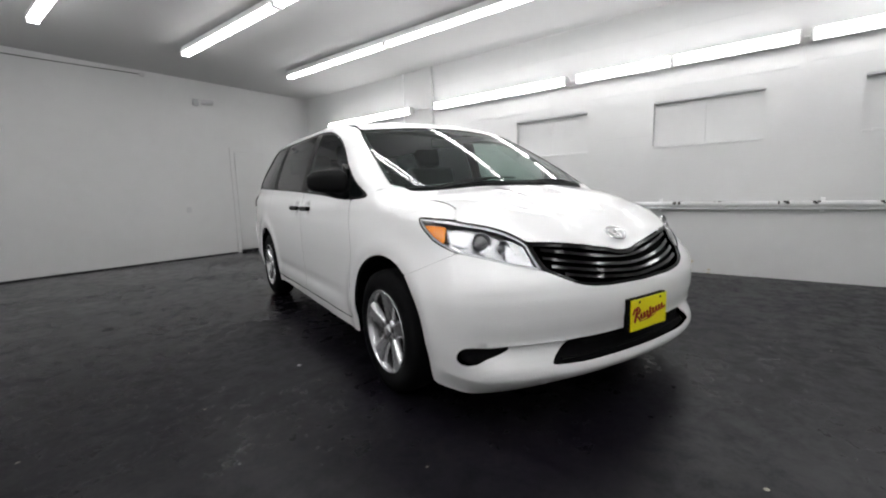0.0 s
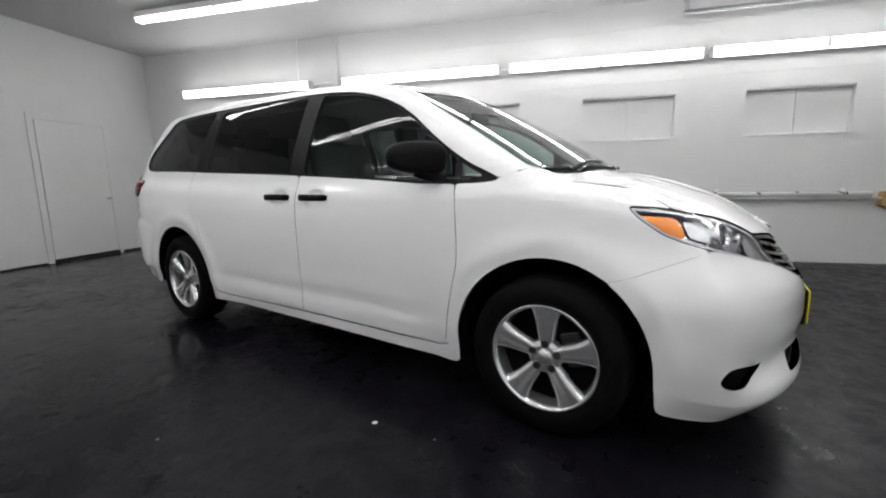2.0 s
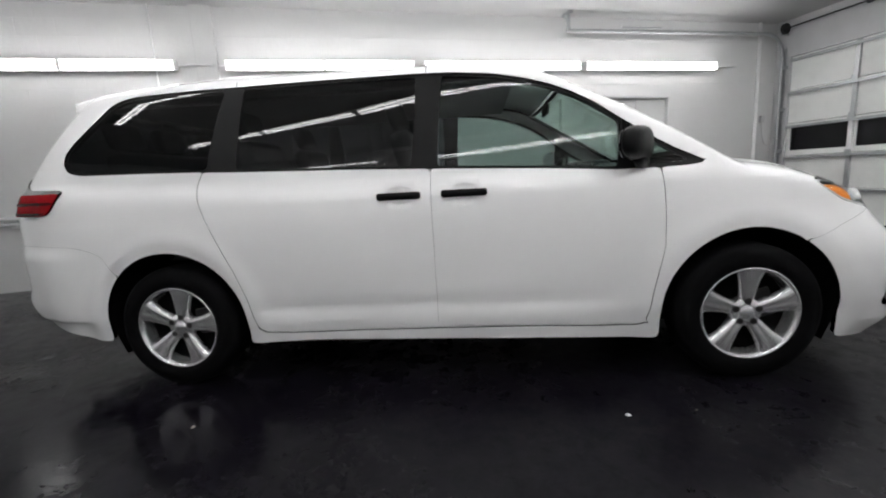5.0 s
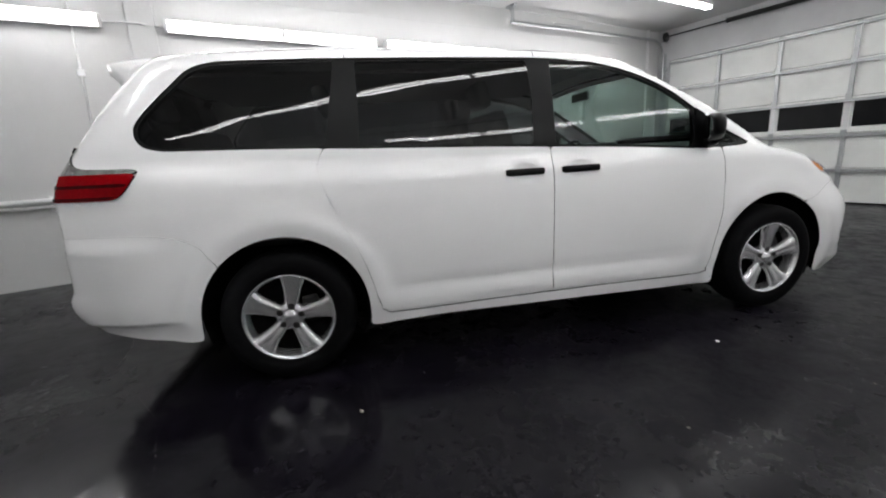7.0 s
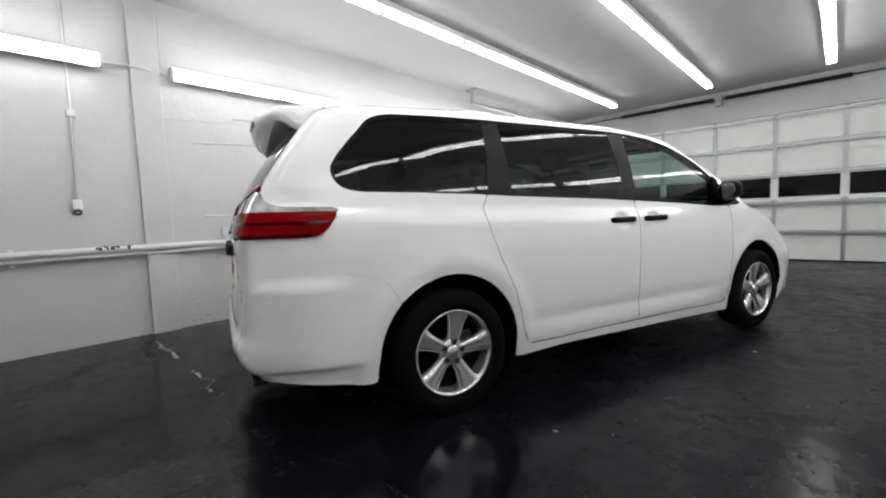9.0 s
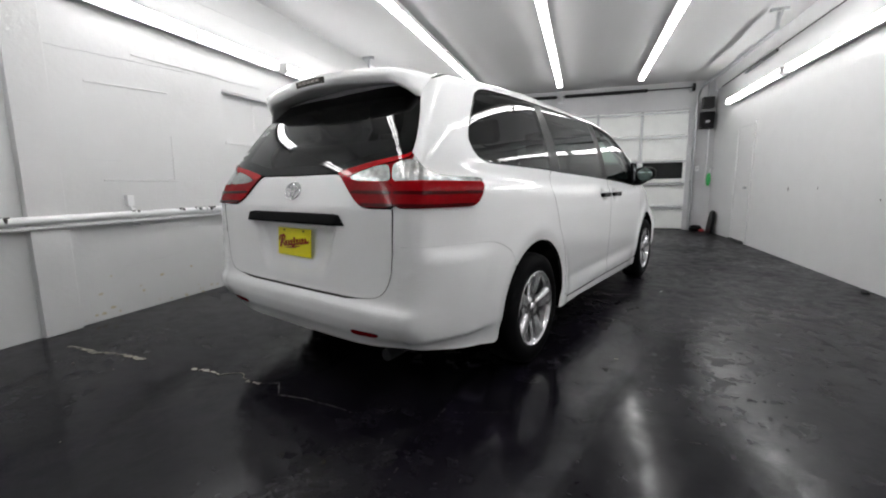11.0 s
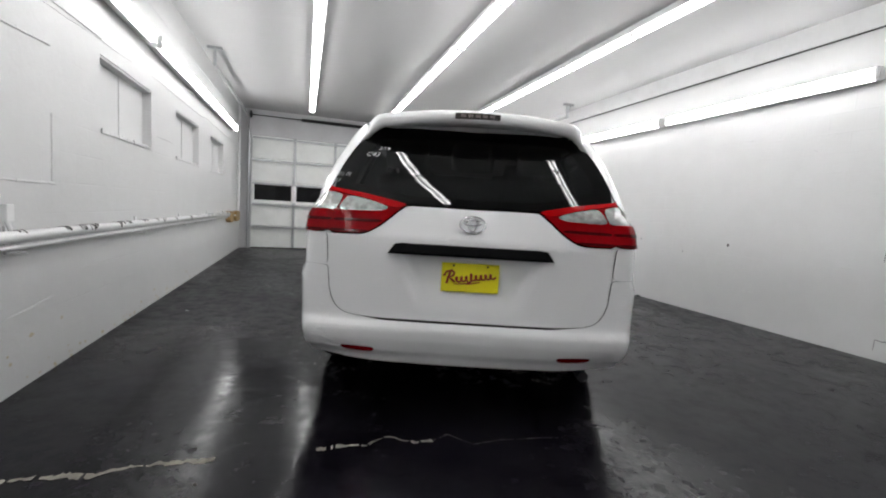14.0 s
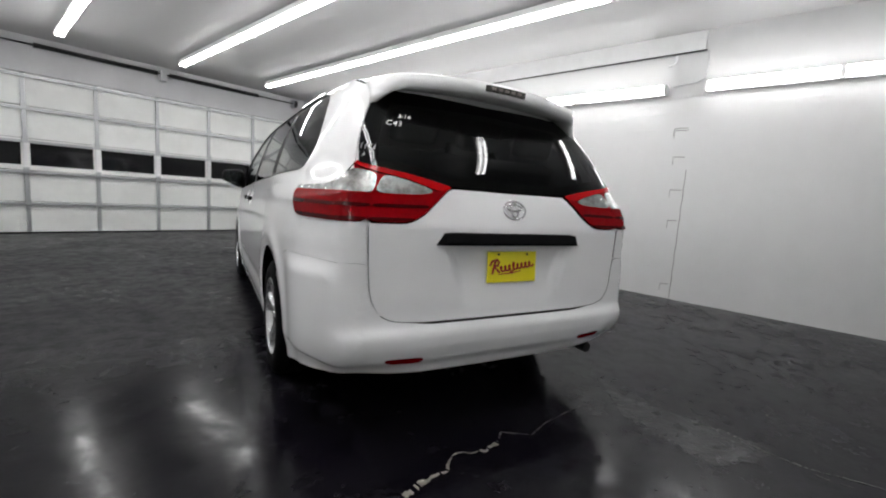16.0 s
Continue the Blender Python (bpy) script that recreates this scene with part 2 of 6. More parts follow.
def block_paint():
    """White paint over concrete blocks: the joints show as faint grooves."""
    m = BLOCK_WHITE
    t = m.node_tree
    b = t.nodes["Principled BSDF"]
    co = t.nodes.new("ShaderNodeTexCoord")
    sep = t.nodes.new("ShaderNodeSeparateXYZ")
    com = t.nodes.new("ShaderNodeCombineXYZ")
    t.links.new(co.outputs["Object"], sep.inputs[0])
    t.links.new(sep.outputs["Y"], com.inputs["X"])
    t.links.new(sep.outputs["Z"], com.inputs["Y"])
    br = t.nodes.new("ShaderNodeTexBrick")
    br.inputs["Scale"].default_value = 1.0
    br.inputs["Mortar Size"].default_value = 0.006
    br.inputs["Mortar Smooth"].default_value = 0.7
    br.inputs["Brick Width"].default_value = 0.40
    br.inputs["Row Height"].default_value = 0.20
    t.links.new(com.outputs[0], br.inputs["Vector"])
    worn = t.nodes.new("ShaderNodeTexNoise")
    worn.inputs["Scale"].default_value, worn.inputs["Detail"].default_value = 0.9, 3
    t.links.new(co.outputs["Object"], worn.inputs["Vector"])
    gate = t.nodes.new("ShaderNodeMapRange")
    gate.inputs["From Min"].default_value, gate.inputs["From Max"].default_value = 0.48, 0.72
    t.links.new(worn.outputs["Fac"], gate.inputs["Value"])
    mul = t.nodes.new("ShaderNodeMath")
    mul.operation = "MULTIPLY"
    t.links.new(br.outputs["Fac"], mul.inputs[0])
    t.links.new(gate.outputs["Result"], mul.inputs[1])
    old = b.inputs["Normal"].links[0].from_node
    n = t.nodes.new("ShaderNodeBump")
    n.invert = True
    n.inputs["Strength"].default_value, n.inputs["Distance"].default_value = 0.6, 0.0036
    t.links.new(mul.outputs[0], n.inputs["Height"])
    t.links.new(old.outputs["Normal"], n.inputs["Normal"])
    t.links.new(n.outputs["Normal"], b.inputs["Normal"])
    return m


block_paint()

# west wall, with three bricked-up window niches
NICHES = [(-0.22, 0.91), (1.775, 2.935), (3.75, 4.90)]
SILL, LINTEL = 1.62, 2.20
bm = bmesh.new()
add_box(bm, WEST - 0.3, SOUTH - 0.3, 0, WEST, NORTH + 0.3, SILL)
add_box(bm, WEST - 0.3, SOUTH - 0.3, LINTEL, WEST, NORTH + 0.3, TOP)
edge = SOUTH - 0.3
for a, b in NICHES + [(NORTH + 0.3, NORTH + 0.3)]:
    add_box(bm, WEST - 0.3, edge, SILL, WEST, a, LINTEL)
    edge = b
bmesh.ops.remove_doubles(bm, verts=bm.verts, dist=0.001)
structure("wall_west", bm, BLOCK_WHITE, "white painted concrete block wall with patched joints", "wall")
for n, (a, b) in enumerate(NICHES):
    w = tagged(new(f"window_{n + 1}"), "bricked-up window niche, painted white, with a rough sill", "window niche", "", "structure")
    bm = box(WEST - 0.25, a - 0.02, SILL - 0.02, WEST - 0.085, (a + b) / 2 - 0.001, LINTEL + 0.02, 0.004)
    add_box(bm, WEST - 0.25, (a + b) / 2 + 0.001, SILL - 0.02, WEST - 0.08, b + 0.02, LINTEL + 0.02, 0.004)
    part("infill_board", bm, WALL_WHITE, w)
    part("lintel_angle", box(WEST - 0.09, a + 0.002, LINTEL - 0.022, WEST - 0.006, b - 0.002, LINTEL - 0.002, 0.003), HEADER_GREY, w)
    bm = bmesh.new()
    for k in range(14):
        y0, y1 = a + (b - a) * k / 14, a + (b - a) * (k + 1) / 14
        h = 0.012 + 0.012 * random.random()
        add_box(bm, WEST - 0.09, y0, SILL - 0.012, WEST + 0.004 + 0.01 * random.random(), y1 + 0.002, SILL + h, 0.004)
    part("sill", bm, WALL_WHITE, w)

structure("pilaster", box(WEST + 0.001, -2.15, 0, WEST + 0.06, -1.90, TOP, 0.006), BLOCK_WHITE, "white painted block pilaster", "pilaster")

# outline of an old opening that was filled and painted over
bm = bmesh.new()
for y0, z0, y1, z1 in ((-1.62, 1.985, -0.90, 2.03), (-1.56, 1.192, -0.87, 1.186), (-0.90, 1.20, -0.89, 1.62), (-1.2, 2.30, -0.2, 2.32)):
    steps = 9
    for k in range(steps):
        a, b = k / steps, (k + 1) / steps
        j = 0.004 * (random.random() - 0.5)
        add_tube(bm, [(WEST + 0.001, y0 + (y1 - y0) * a, z0 + (z1 - z0) * a + j), (WEST + 0.001, y0 + (y1 - y0) * b, z0 + (z1 - z0) * b - j)],
                 0.006 + 0.003 * random.random(), 6)
structure("patch_ridge", bm, BLOCK_WHITE, "ridge of filler round a painted-over opening", "wall patch")

# east wall: the southern stretch is boarded and stands slightly proud
structure("wall_east", box(EAST + 0.03, -1.98, 0, EAST + 0.3, NORTH + 0.3, TOP), BLOCK_WHITE, "white painted wall with dents and marks", "wall")
structure("wall_east_boarded", box(EAST, SOUTH - 0.3, 0, EAST + 0.3, -1.985, TOP), WALL_WHITE, "smooth white boarded stretch of wall", "wall")
structure("fascia_east", box(EAST - 0.02, -1.98, 3.14, EAST + 0.03, NORTH, TOP, 0.004), TRIM_WHITE, "white painted fascia board under the ceiling", "fascia")
structure("wall_south", box(WEST, SOUTH - 0.3, 0, EAST, SOUTH, TOP), WALL_WHITE, "plain white painted wall", "wall")

DOOR_X0, DOOR_X1, DOOR_TOP = -2.44, 3.44, 2.76
bm = box(WEST, NORTH, 0, DOOR_X0, NORTH + 0.3, TOP)
add_box(bm, DOOR_X1, NORTH, 0, EAST + 0.03, NORTH + 0.3, TOP)
add_box(bm, DOOR_X0, NORTH, DOOR_TOP, DOOR_X1, NORTH + 0.3, TOP)
structure("wall_north", bm, HEADER_GREY, "grey-white wall round the garage door", "wall")

# ---- garage door ----
garage = thing("garage_door", "closed white sectional garage door with a row of dark windows", "garage door", kind="structure")
garage.name = "door_1"
COLS = [DOOR_X0 + (DOOR_X1 - DOOR_X0) * k / 6 for k in range(7)]
ROWS_Z = [0.02, 0.56, 1.11, 1.66, 2.21, 2.76]
for r, (z0, z1) in enumerate(zip(ROWS_Z, ROWS_Z[1:])):
    for a, b in zip(COLS, COLS[1:]):
        if r == 2:
            bm = bmesh.new()
            add_box(bm, a, NORTH + 0.03, z0 + 0.004, b, NORTH + 0.075, z0 + 0.09, 0.004)
            add_box(bm, a, NORTH + 0.03, z1 - 0.035, b, NORTH + 0.075, z1 - 0.004, 0.004)
            add_box(bm, a, NORTH + 0.031, z0 + 0.09, a + 0.06, NORTH + 0.074, z1 - 0.035)
            add_box(bm, b - 0.06, NORTH + 0.031, z0 + 0.09, b, NORTH + 0.074, z1 - 0.035)
            panel = part("window_panel", bm, DOOR_WHITE, garage)
            part("pane", box(a + 0.055, NORTH + 0.05, z0 + 0.085, b - 0.055, NORTH + 0.056, z1 - 0.03), NIGHT_PANE, panel, "dark night-time window pane")
        else:
            part("panel", box(a + 0.001, NORTH + 0.03, z0 + 0.004, b - 0.001, NORTH + 0.075, z1 - 0.004, 0.005), DOOR_WHITE, garage)
for x in COLS[1:-1]:
    for z0, z1 in zip(ROWS_Z, ROWS_Z[1:]):
        part("stile", box(x - 0.03, NORTH - 0.005, z0 + 0.01, x + 0.03, NORTH + 0.03, z1 - 0.01, 0.004), GALV if z0 != ROWS_Z[2] else TRIM_WHITE, garage)
    for z in ROWS_Z[1:-1]:
        part("hinge", box(x - 0.04, NORTH - 0.03, z - 0.06, x + 0.04, NORTH - 0.004, z + 0.05, 0.006), GALV, garage)
for z in (0.53, 1.08, 1.60, 2.16, 2.70):
    bm = box(DOOR_X0 + 0.02, NORTH - 0.045, z - 0.022, DOOR_X1 - 0.02, NORTH - 0.041, z + 0.018)
    add_box(bm, DOOR_X0 + 0.02, NORTH - 0.0448, z + 0.014, DOOR_X1 - 0.02, NORTH - 0.001, z + 0.0178)
    add_box(bm, DOOR_X0 + 0.02, NORTH - 0.0448, z - 0.0218, DOOR_X1 - 0.02, NORTH - 0.001, z - 0.018)
    part("strut", bm, GALV, garage)
part("bottom_seal", box(DOOR_X0, NORTH + 0.03, 0.0, DOOR_X1, NORTH + 0.07, 0.02), BLACK_PLASTIC, garage)

# torsion shaft with two black springs
shaft = thing("torsion_shaft", "steel shaft with two black torsion springs above the door", "door spring")
part("shaft", tube([(DOOR_X0 - 0.05, 6.96, 3.21), (DOOR_X1 + 0.05, 6.96, 3.21)], 0.013), BLACK_STEEL, shaft)
for x0, x1 in ((-1.29, 0.45), (0.72, 2.48)):
    turns = 130
    pts = [(x0 + (x1 - x0) * k / (turns * 6), 6.96 + 0.034 * math.cos(k * math.pi / 3), 3.21 + 0.034 * math.sin(k * math.pi / 3)) for k in range(turns * 6 + 1)]
    part("spring", tube(pts, 0.0075, 5), BLACK_STEEL, shaft)
    for x in (x0, x1):
        bm = bmesh.new()
        add_lathe(bm, [(-0.02, 0.014), (-0.02, 0.042), (0.03, 0.04), (0.03, 0.014)], "X", 16)
        bmesh.ops.translate(bm, vec=(x, 6.96, 3.21), verts=bm.verts)
        part("winding_cone", bm, BLACK_STEEL, shaft)
part("centre_bracket", box(0.53, 6.93, 3.08, 0.64, 7.10, 3.28, 0.01), HEADER_GREY, shaft)
for x in (DOOR_X0 - 0.02, DOOR_X1 + 0.02):
    bm = bmesh.new()
    add_lathe(bm, [(-0.02, 0.014), (-0.02, 0.085), (-0.008, 0.085), (-0.004, 0.07), (0.004, 0.07), (0.008, 0.085), (0.02, 0.085), (0.02, 0.014)], "X", 28)
    bmesh.ops.translate(bm, vec=(x, 6.96, 3.21), verts=bm.verts)
    part("cable_drum", bm, BLACK_STEEL, shaft)
    part("end_bracket", box(x - 0.05, 6.93, 3.12, x - 0.042, 7.10, 3.30), GALV, shaft)


def door_track(x, wall_x):
    th = thing("door_track", "galvanised door track, vertical then curving to run under the ceiling", "door track", group="tracks of the garage door")
    bend = [(x, 6.98 - 0.36 + 0.36 * math.cos(a), 2.78 + 0.36 * math.sin(a)) for a in [math.pi / 2 * k / 8 for k in range(9)]]
    part("vertical_rail", tube([(x, 6.98, 0.03), (x, 6.98, 2.78)], 0.024, 8), GALV, th)
    part("curved_rail", tube(bend, 0.024, 8), GALV, th)
    part("horizontal_rail", tube([(x, 6.62, 3.14), (x, 2.92, 3.12)], 0.026, 8), GALV, th)
    part("back_hanger", box(x - 0.02, 2.93, 3.10, x + 0.015, 2.97, TOP, 0.003), GALV, th)
    part("hanger_foot", box(x - 0.10, 2.90, TOP - 0.045, x + 0.10, 2.96, TOP - 0.002, 0.003), GALV, th)
    part("diagonal_brace", tube([(x, 2.98, 3.13), (x + 0.02, 2.86, TOP - 0.03)], 0.013, 6), GALV, th)
    part("bumper_spring", tube([(x, 3.85, 3.18), (x, 4.55, 3.185)], 0.012, 8), GALV, th)
    part("jamb_angle", box(min(x, wall_x), 7.02, 0.0, max(x, wall_x), 7.03, 2.9), GALV, th)
    for z in (0.5, 1.2, 1.9, 2.6):
        part("track_bracket", box(x - 0.03, 6.98, z - 0.03, x + 0.03, 7.10, z + 0.03, 0.004), GALV, th)


door_track(-2.50, -2.46)
door_track(3.56, 3.52)

# ---- fluorescent lamps ----
def strip_light(m, length, label, group):
    """A strip fitting along y with its tubes facing down (-z)."""
    th = thing("strip_light", label, "strip light", m, group)
    h = length / 2
    bm = bmesh.new()
    add_prism(bm, [(-0.066, 0.0), (0.066, 0.0), (0.066, 0.012), (0.05, 0.055), (0.04, 0.085), (-0.04, 0.085), (-0.05, 0.055), (-0.066, 0.012)], "Y", -h, h)
    part("housing", bm, TRIM_WHITE, th)
    for s in (-1, 1):
        part("end_cap", box(-0.06, s * (h - 0.015) - 0.012, -0.05, 0.06, s * (h - 0.015) + 0.012, -0.001, 0.006), TRIM_WHITE, th)
    part("socket_bridge", box(-0.06, -0.022, -0.048, 0.06, 0.022, -0.001, 0.006), TRIM_WHITE, th)
    for s in (-1, 1):
        for x in (-0.035, 0.035):
            a, b = sorted((s * 0.022, s * (h - 0.03)))
            part("tube", tube([(x, a, -0.026), (x, b, -0.026)], 0.0142, 10), TUBE_GLOW, th, "glowing fluorescent tube", smooth=True)
    return th


ceiling_y = [-3.92 + 9.87 * (k + 0.5) / 4 for k in range(4)]
first = None
for x in (-1.09, 0.62, 2.255):
    for y in ceiling_y:
        m = pose(x, y, 3.262)
        if first is None:
            first = strip_light(m, 2.455, "lit white twin-tube strip light under the ceiling", "strip lights in rows under the ceiling")
        else:
            copy_thing(first, m)
first = None
for a, b in ((-4.80, -2.38), (-1.84, 0.66), (0.74, 3.23), (3.28, 5.74)):
    m = pose(WEST + 0.088, (a + b) / 2, 2.655, 0, -90, 0)
    if first is None:
        first = strip_light(m, 2.45, "lit white twin-tube strip light fixed high on the wall", "strip lights along the walls")
    else:
        copy_thing(first, m)
for a, b in ((3.43, 6.04), (0.92, 3.40), (-1.65, 0.88), (-4.50, -2.03)):
    copy_thing(first, pose(EAST - 0.06, (a + b) / 2, 2.69, 0, 90, 0))


# ---- the minivan: shape of the body ----
def smooth_table(points, lo, hi, sigma, n=1200):
    """A smoothed piecewise-linear curve as a fast lookup."""
    xs = np.linspace(lo, hi, n)
    p = np.array(points, float)
    ys = np.interp(xs, p[:, 0], p[:, 1])
    step = (hi - lo) / (n - 1)
    k = int(3 * sigma / step) + 1
    w = np.exp(-0.5 * (np.arange(-k, k + 1) * step / sigma) ** 2)
    slope_a, slope_b = ys[1] - ys[0], ys[-1] - ys[-2]
    pad = np.r_[ys[0] - slope_a * np.arange(k, 0, -1), ys, ys[-1] + slope_b * np.arange(1, k + 1)]
    ys = np.convolve(pad, w / w.sum(), "valid")
    return lambda v: np.interp(v, xs, ys)


# top line along the middle (y ahead of mid-wheelbase, z)
TOP_LINE = smooth_table([(-2.75, 1.60), (-2.3, 1.70), (-2.0, 1.745), (-1.2, 1.778), (-0.5, 1.752), (0.0, 1.746), (0.35, 1.716)] + [(0.60 + 0.11 * k, 1.674 - 0.0495 * k - 0.00109 * k * k) for k in range(9)] +
                        [(1.58, 1.143), (1.85, 1.079), (2.10, 0.989), (2.25, 0.892), (2.36, 0.835), (2.44, 0.695), (2.60, 0.42)], -2.8, 2.7, 0.035)
# half width by height at mid-length
SIDE_LINE = smooth_table([(0.0, 0.90), (0.20, 0.955), (0.27, 0.968), (0.33, 0.975), (0.40, 0.994), (0.48, 0.998), (0.75, 1.008), (0.92, 1.010), (1.03, 1.000),
                          (1.10, 0.9638), (1.17, 0.9569), (1.25, 0.9382), (1.35, 0.9092), (1.45, 0.8734), (1.55, 0.8319), (1.64, 0.7879), (1.72, 0.726), (1.80, 0.649)], 0.0, 1.9, 0.018)
FRONT_LINE = smooth_table([(0.0, 2.292), (0.18, 2.372), (0.245, 2.440), (0.285, 2.466), (0.32, 2.462), (0.36, 2.452), (0.45, 2.437), (0.52, 2.452), (0.62, 2.452), (0.70, 2.432), (0.80, 2.335),
                           (0.92, 2.288), (1.2, 2.2), (1.9, 2.1)], 0.0, 1.9, 0.012)
REAR_LINE = smooth_table([(0.0, -2.42), (0.26, -2.49), (0.33, -2.535), (0.372, -2.548), (0.398, -2.570), (0.46, -2.585), (0.512, -2.585), (0.528, -2.583), (0.566, -2.557), (0.60, -2.553), (0.80, -2.543), (1.0, -2.543), (1.14, -2.498),
                          (1.20, -2.473), (1.27, -2.444), (1.34, -2.413), (1.41, -2.380), (1.48, -2.345), (1.55, -2.308), (1.62, -2.269), (1.75, -2.195), (1.9, -2.105)], 0.0, 1.9, 0.009)
FRONT_TAPER_LOW = smooth_table([(-3, 1), (1.45, 1), (1.75, 0.987), (2.1, 0.974), (2.5, 0.865)], -3, 3, 0.08)
FRONT_TAPER_HIGH = smooth_table([(-3, 1), (1.1, 1), (1.5, 0.968), (1.85, 0.925), (2.2, 0.856), (2.5, 0.74)], -3, 3, 0.08)
REAR_TAPER = smooth_table([(-3, 0.821), (-2.5, 0.871), (-2.2, 0.985), (-1.6, 1.0), (3, 1.0)], -3, 3, 0.10)

DRAW_IN, CORNER_IN = 0.1227, 0.016
HANDLE_Y = (0.135, -0.195)


def ease(v, a, b):
    t = np.clip((v - a) / (b - a), 0, 1)
    return t * t * (3 - 2 * t)


def half_width(y, z):
    blend = ease(z, 0.60, 0.92)
    taper = FRONT_TAPER_LOW(y) * (1 - blend) + FRONT_TAPER_HIGH(y) * blend
    # the shoulder under the windows rises towards the tail
    rise = (0.0133 * y * y - 0.0015 * y) * ease(z, 0.95, 1.12) * (1 - ease(z, 1.25, 1.64))
    w = SIDE_LINE(z - rise) * taper * REAR_TAPER(y)
    # the upper rear corners draw in
    w = w * (1 - DRAW_IN * np.clip((-y - 1.11) / 1.29, 0, 1.2) ** 2.12 * ease(z, 1.00, 1.70))
    w = w * (1 - CORNER_IN * ease(-y, 2.08, 2.40) * ease(z, 1.00, 1.50))
    for wy in (-1.515, 1.515):
        d = np.hypot(y - wy, z - 0.355)
        w = w + 0.013 * np.exp(-((d - 0.49) / 0.06) ** 2) * (z > 0.1)
    # hollow above the sill, pulled out again at the door's foot
    span = ease(y, -1.20, -0.85) * (1 - ease(y, 0.70, 1.08))
    w = w + span * (0.016 * (1 - ease(z, 0.335, 0.425)) - 0.007 * np.exp(-((z - 0.45) / 0.035) ** 2))
    # finger hollows behind the handles
    for hy in HANDLE_Y:
        w = w - 0.021 * np.exp(-(((y - hy) / 0.070) ** 2 + ((z - 1.022) / 0.040) ** 2) ** 2)
    # lower lip of the front bumper turned under
    w = w - 0.028 * np.clip((0.285 - z) / 0.085, 0, 1) * ease(y, 1.90, 2.10)
    # lower valance tucked in behind the rear wheels
    w = w - 0.016 * (1 - ease(z, 0.375, 0.40)) * ease(-y, 1.98, 2.15)
    w = w - 0.022 * ease(-y, 2.10, 2.40) * (1 - ease(z, 0.29, 0.50))
    # rear bumper corner stands proud of the quarter panel
    w = w + 0.026 * ease(-y, 1.95, 2.30) * (1 - ease(z, 0.76, 0.846))
    return w


def front_y(x, z):
    ax = np.abs(x)
    lip = FRONT_LINE(z) - 0.175 * ax**2 - 0.213 * np.clip(ax - 0.30, 0, 2) ** 2 - 0.285 * np.clip(ax - 0.66, 0, 2) ** 2
    # undercut below the crease that joins the lamp pockets and the intake
    lip = lip - 0.034 * (1 - ease(ax, 0.80, 0.95)) * ease(z, 0.31, 0.42) * (1 - ease(z, 0.423, 0.433))
    return lip - 0.020 * np.clip((0.285 - z) / 0.085, 0, 1)


def scoop_z(ax):
    """Height of the crease that bounds the sloping shelf on the rear bumper's corners."""
    return 0.695 + 0.055 * ease(ax, 0.80, 0.90) + 0.085 * ease(ax, 0.89, 0.96)


def rear_y(x, z):
    ax = np.abs(x)
    y = REAR_LINE(z) + 0.01 * ax**2 + 0.298 * np.clip(ax - 0.62, 0, 2) ** 2
    # the glass leans forward and bows towards its upper corners
    up, bow = np.clip(z - 1.15, 0, 0.55), ease(z, 1.06, 1.20)
    y = y + ax**2 * (0.156 * up - 0.028 * bow) + ax**4 * (0.0528 * bow + 0.2615 * up) - 0.0384 * up + 0.3819 * up * up
    # beside the tailgate the bumper corners slope out from the seam to a crease and stand proud below it
    y = y - 0.050 * np.clip((ax - 0.776) / 0.13, 0, 1) * np.clip((0.846 - z) / (0.846 - scoop_z(ax)), 0, 1)
    # the bumper's lower corners tuck under
    y = y + 0.055 * ease(ax, 0.45, 0.85) * (1 - ease(z, 0.29, 0.50))
    # hollow of the tailgate round the number plate
    edge = 0.40 - 0.35 * np.clip(0.93 - z, 0, 1)
    y = y + 0.028 * (1 - ease(ax, edge - 0.07, edge)) * ease(z, 0.60, 0.80) * (1 - ease(z, 0.92, 0.945))
    return y


def top_z(x, y):
    ax = np.abs(x)
    hood = ease(y, 1.45, 1.75)
    back = 0.117 * ax**2 * (1 - hood) * ease(y, -0.3, 0.6) + (0.10 * ax**2 + 0.14 * np.clip(ax - 0.35, 0, 2) ** 2) * hood
    crown = 0.079 * ax**2 * (1 - hood) + 0.054 * ax**2 * hood
    ridge = 0.016 * hood * ease(ax, 0.16, 0.30) * (1 - ease(ax, 0.62, 0.80))
    return TOP_LINE(y + back) - crown + ridge


def body_f(x, y, z):
    """Below zero inside the body; the shell lies at zero."""
    eps = 0.01
    g1 = np.abs(x) - half_width(y, z)
    g2 = y - front_y(x, z)
    g3 = rear_y(x, z) - y
    slope = (top_z(x, y + eps) - top_z(x, y - eps)) / (2 * eps)
    g4 = (z - top_z(x, y)) / np.sqrt(1 + slope**2)
    # the lower rear corners are rounder than the rest
    k = 0.022 + 0.036 * ease(-y, 2.05, 2.40) * (1 - ease(z, 0.74, 0.85))
    g = np.stack([g1, g2, g3, g4])
    m = g.max(0)
    return m + k * np.log(np.exp((g - m) / k).sum(0))


def shoot(origin, way, far=3.0):
    """Where rays from inside leave the body."""
    o, d = np.asarray(origin, float), np.asarray(way, float)
    lo, hi = np.zeros(len(o)), np.full(len(o), far)
    for _ in range(34):
        mid = (lo + hi) / 2
        p = o + d * mid[:, None]
        out = body_f(p[:, 0], p[:, 1], p[:, 2]) > 0
        hi, lo = np.where(out, mid, hi), np.where(out, lo, mid)
    return o + d * ((lo + hi) / 2)[:, None]


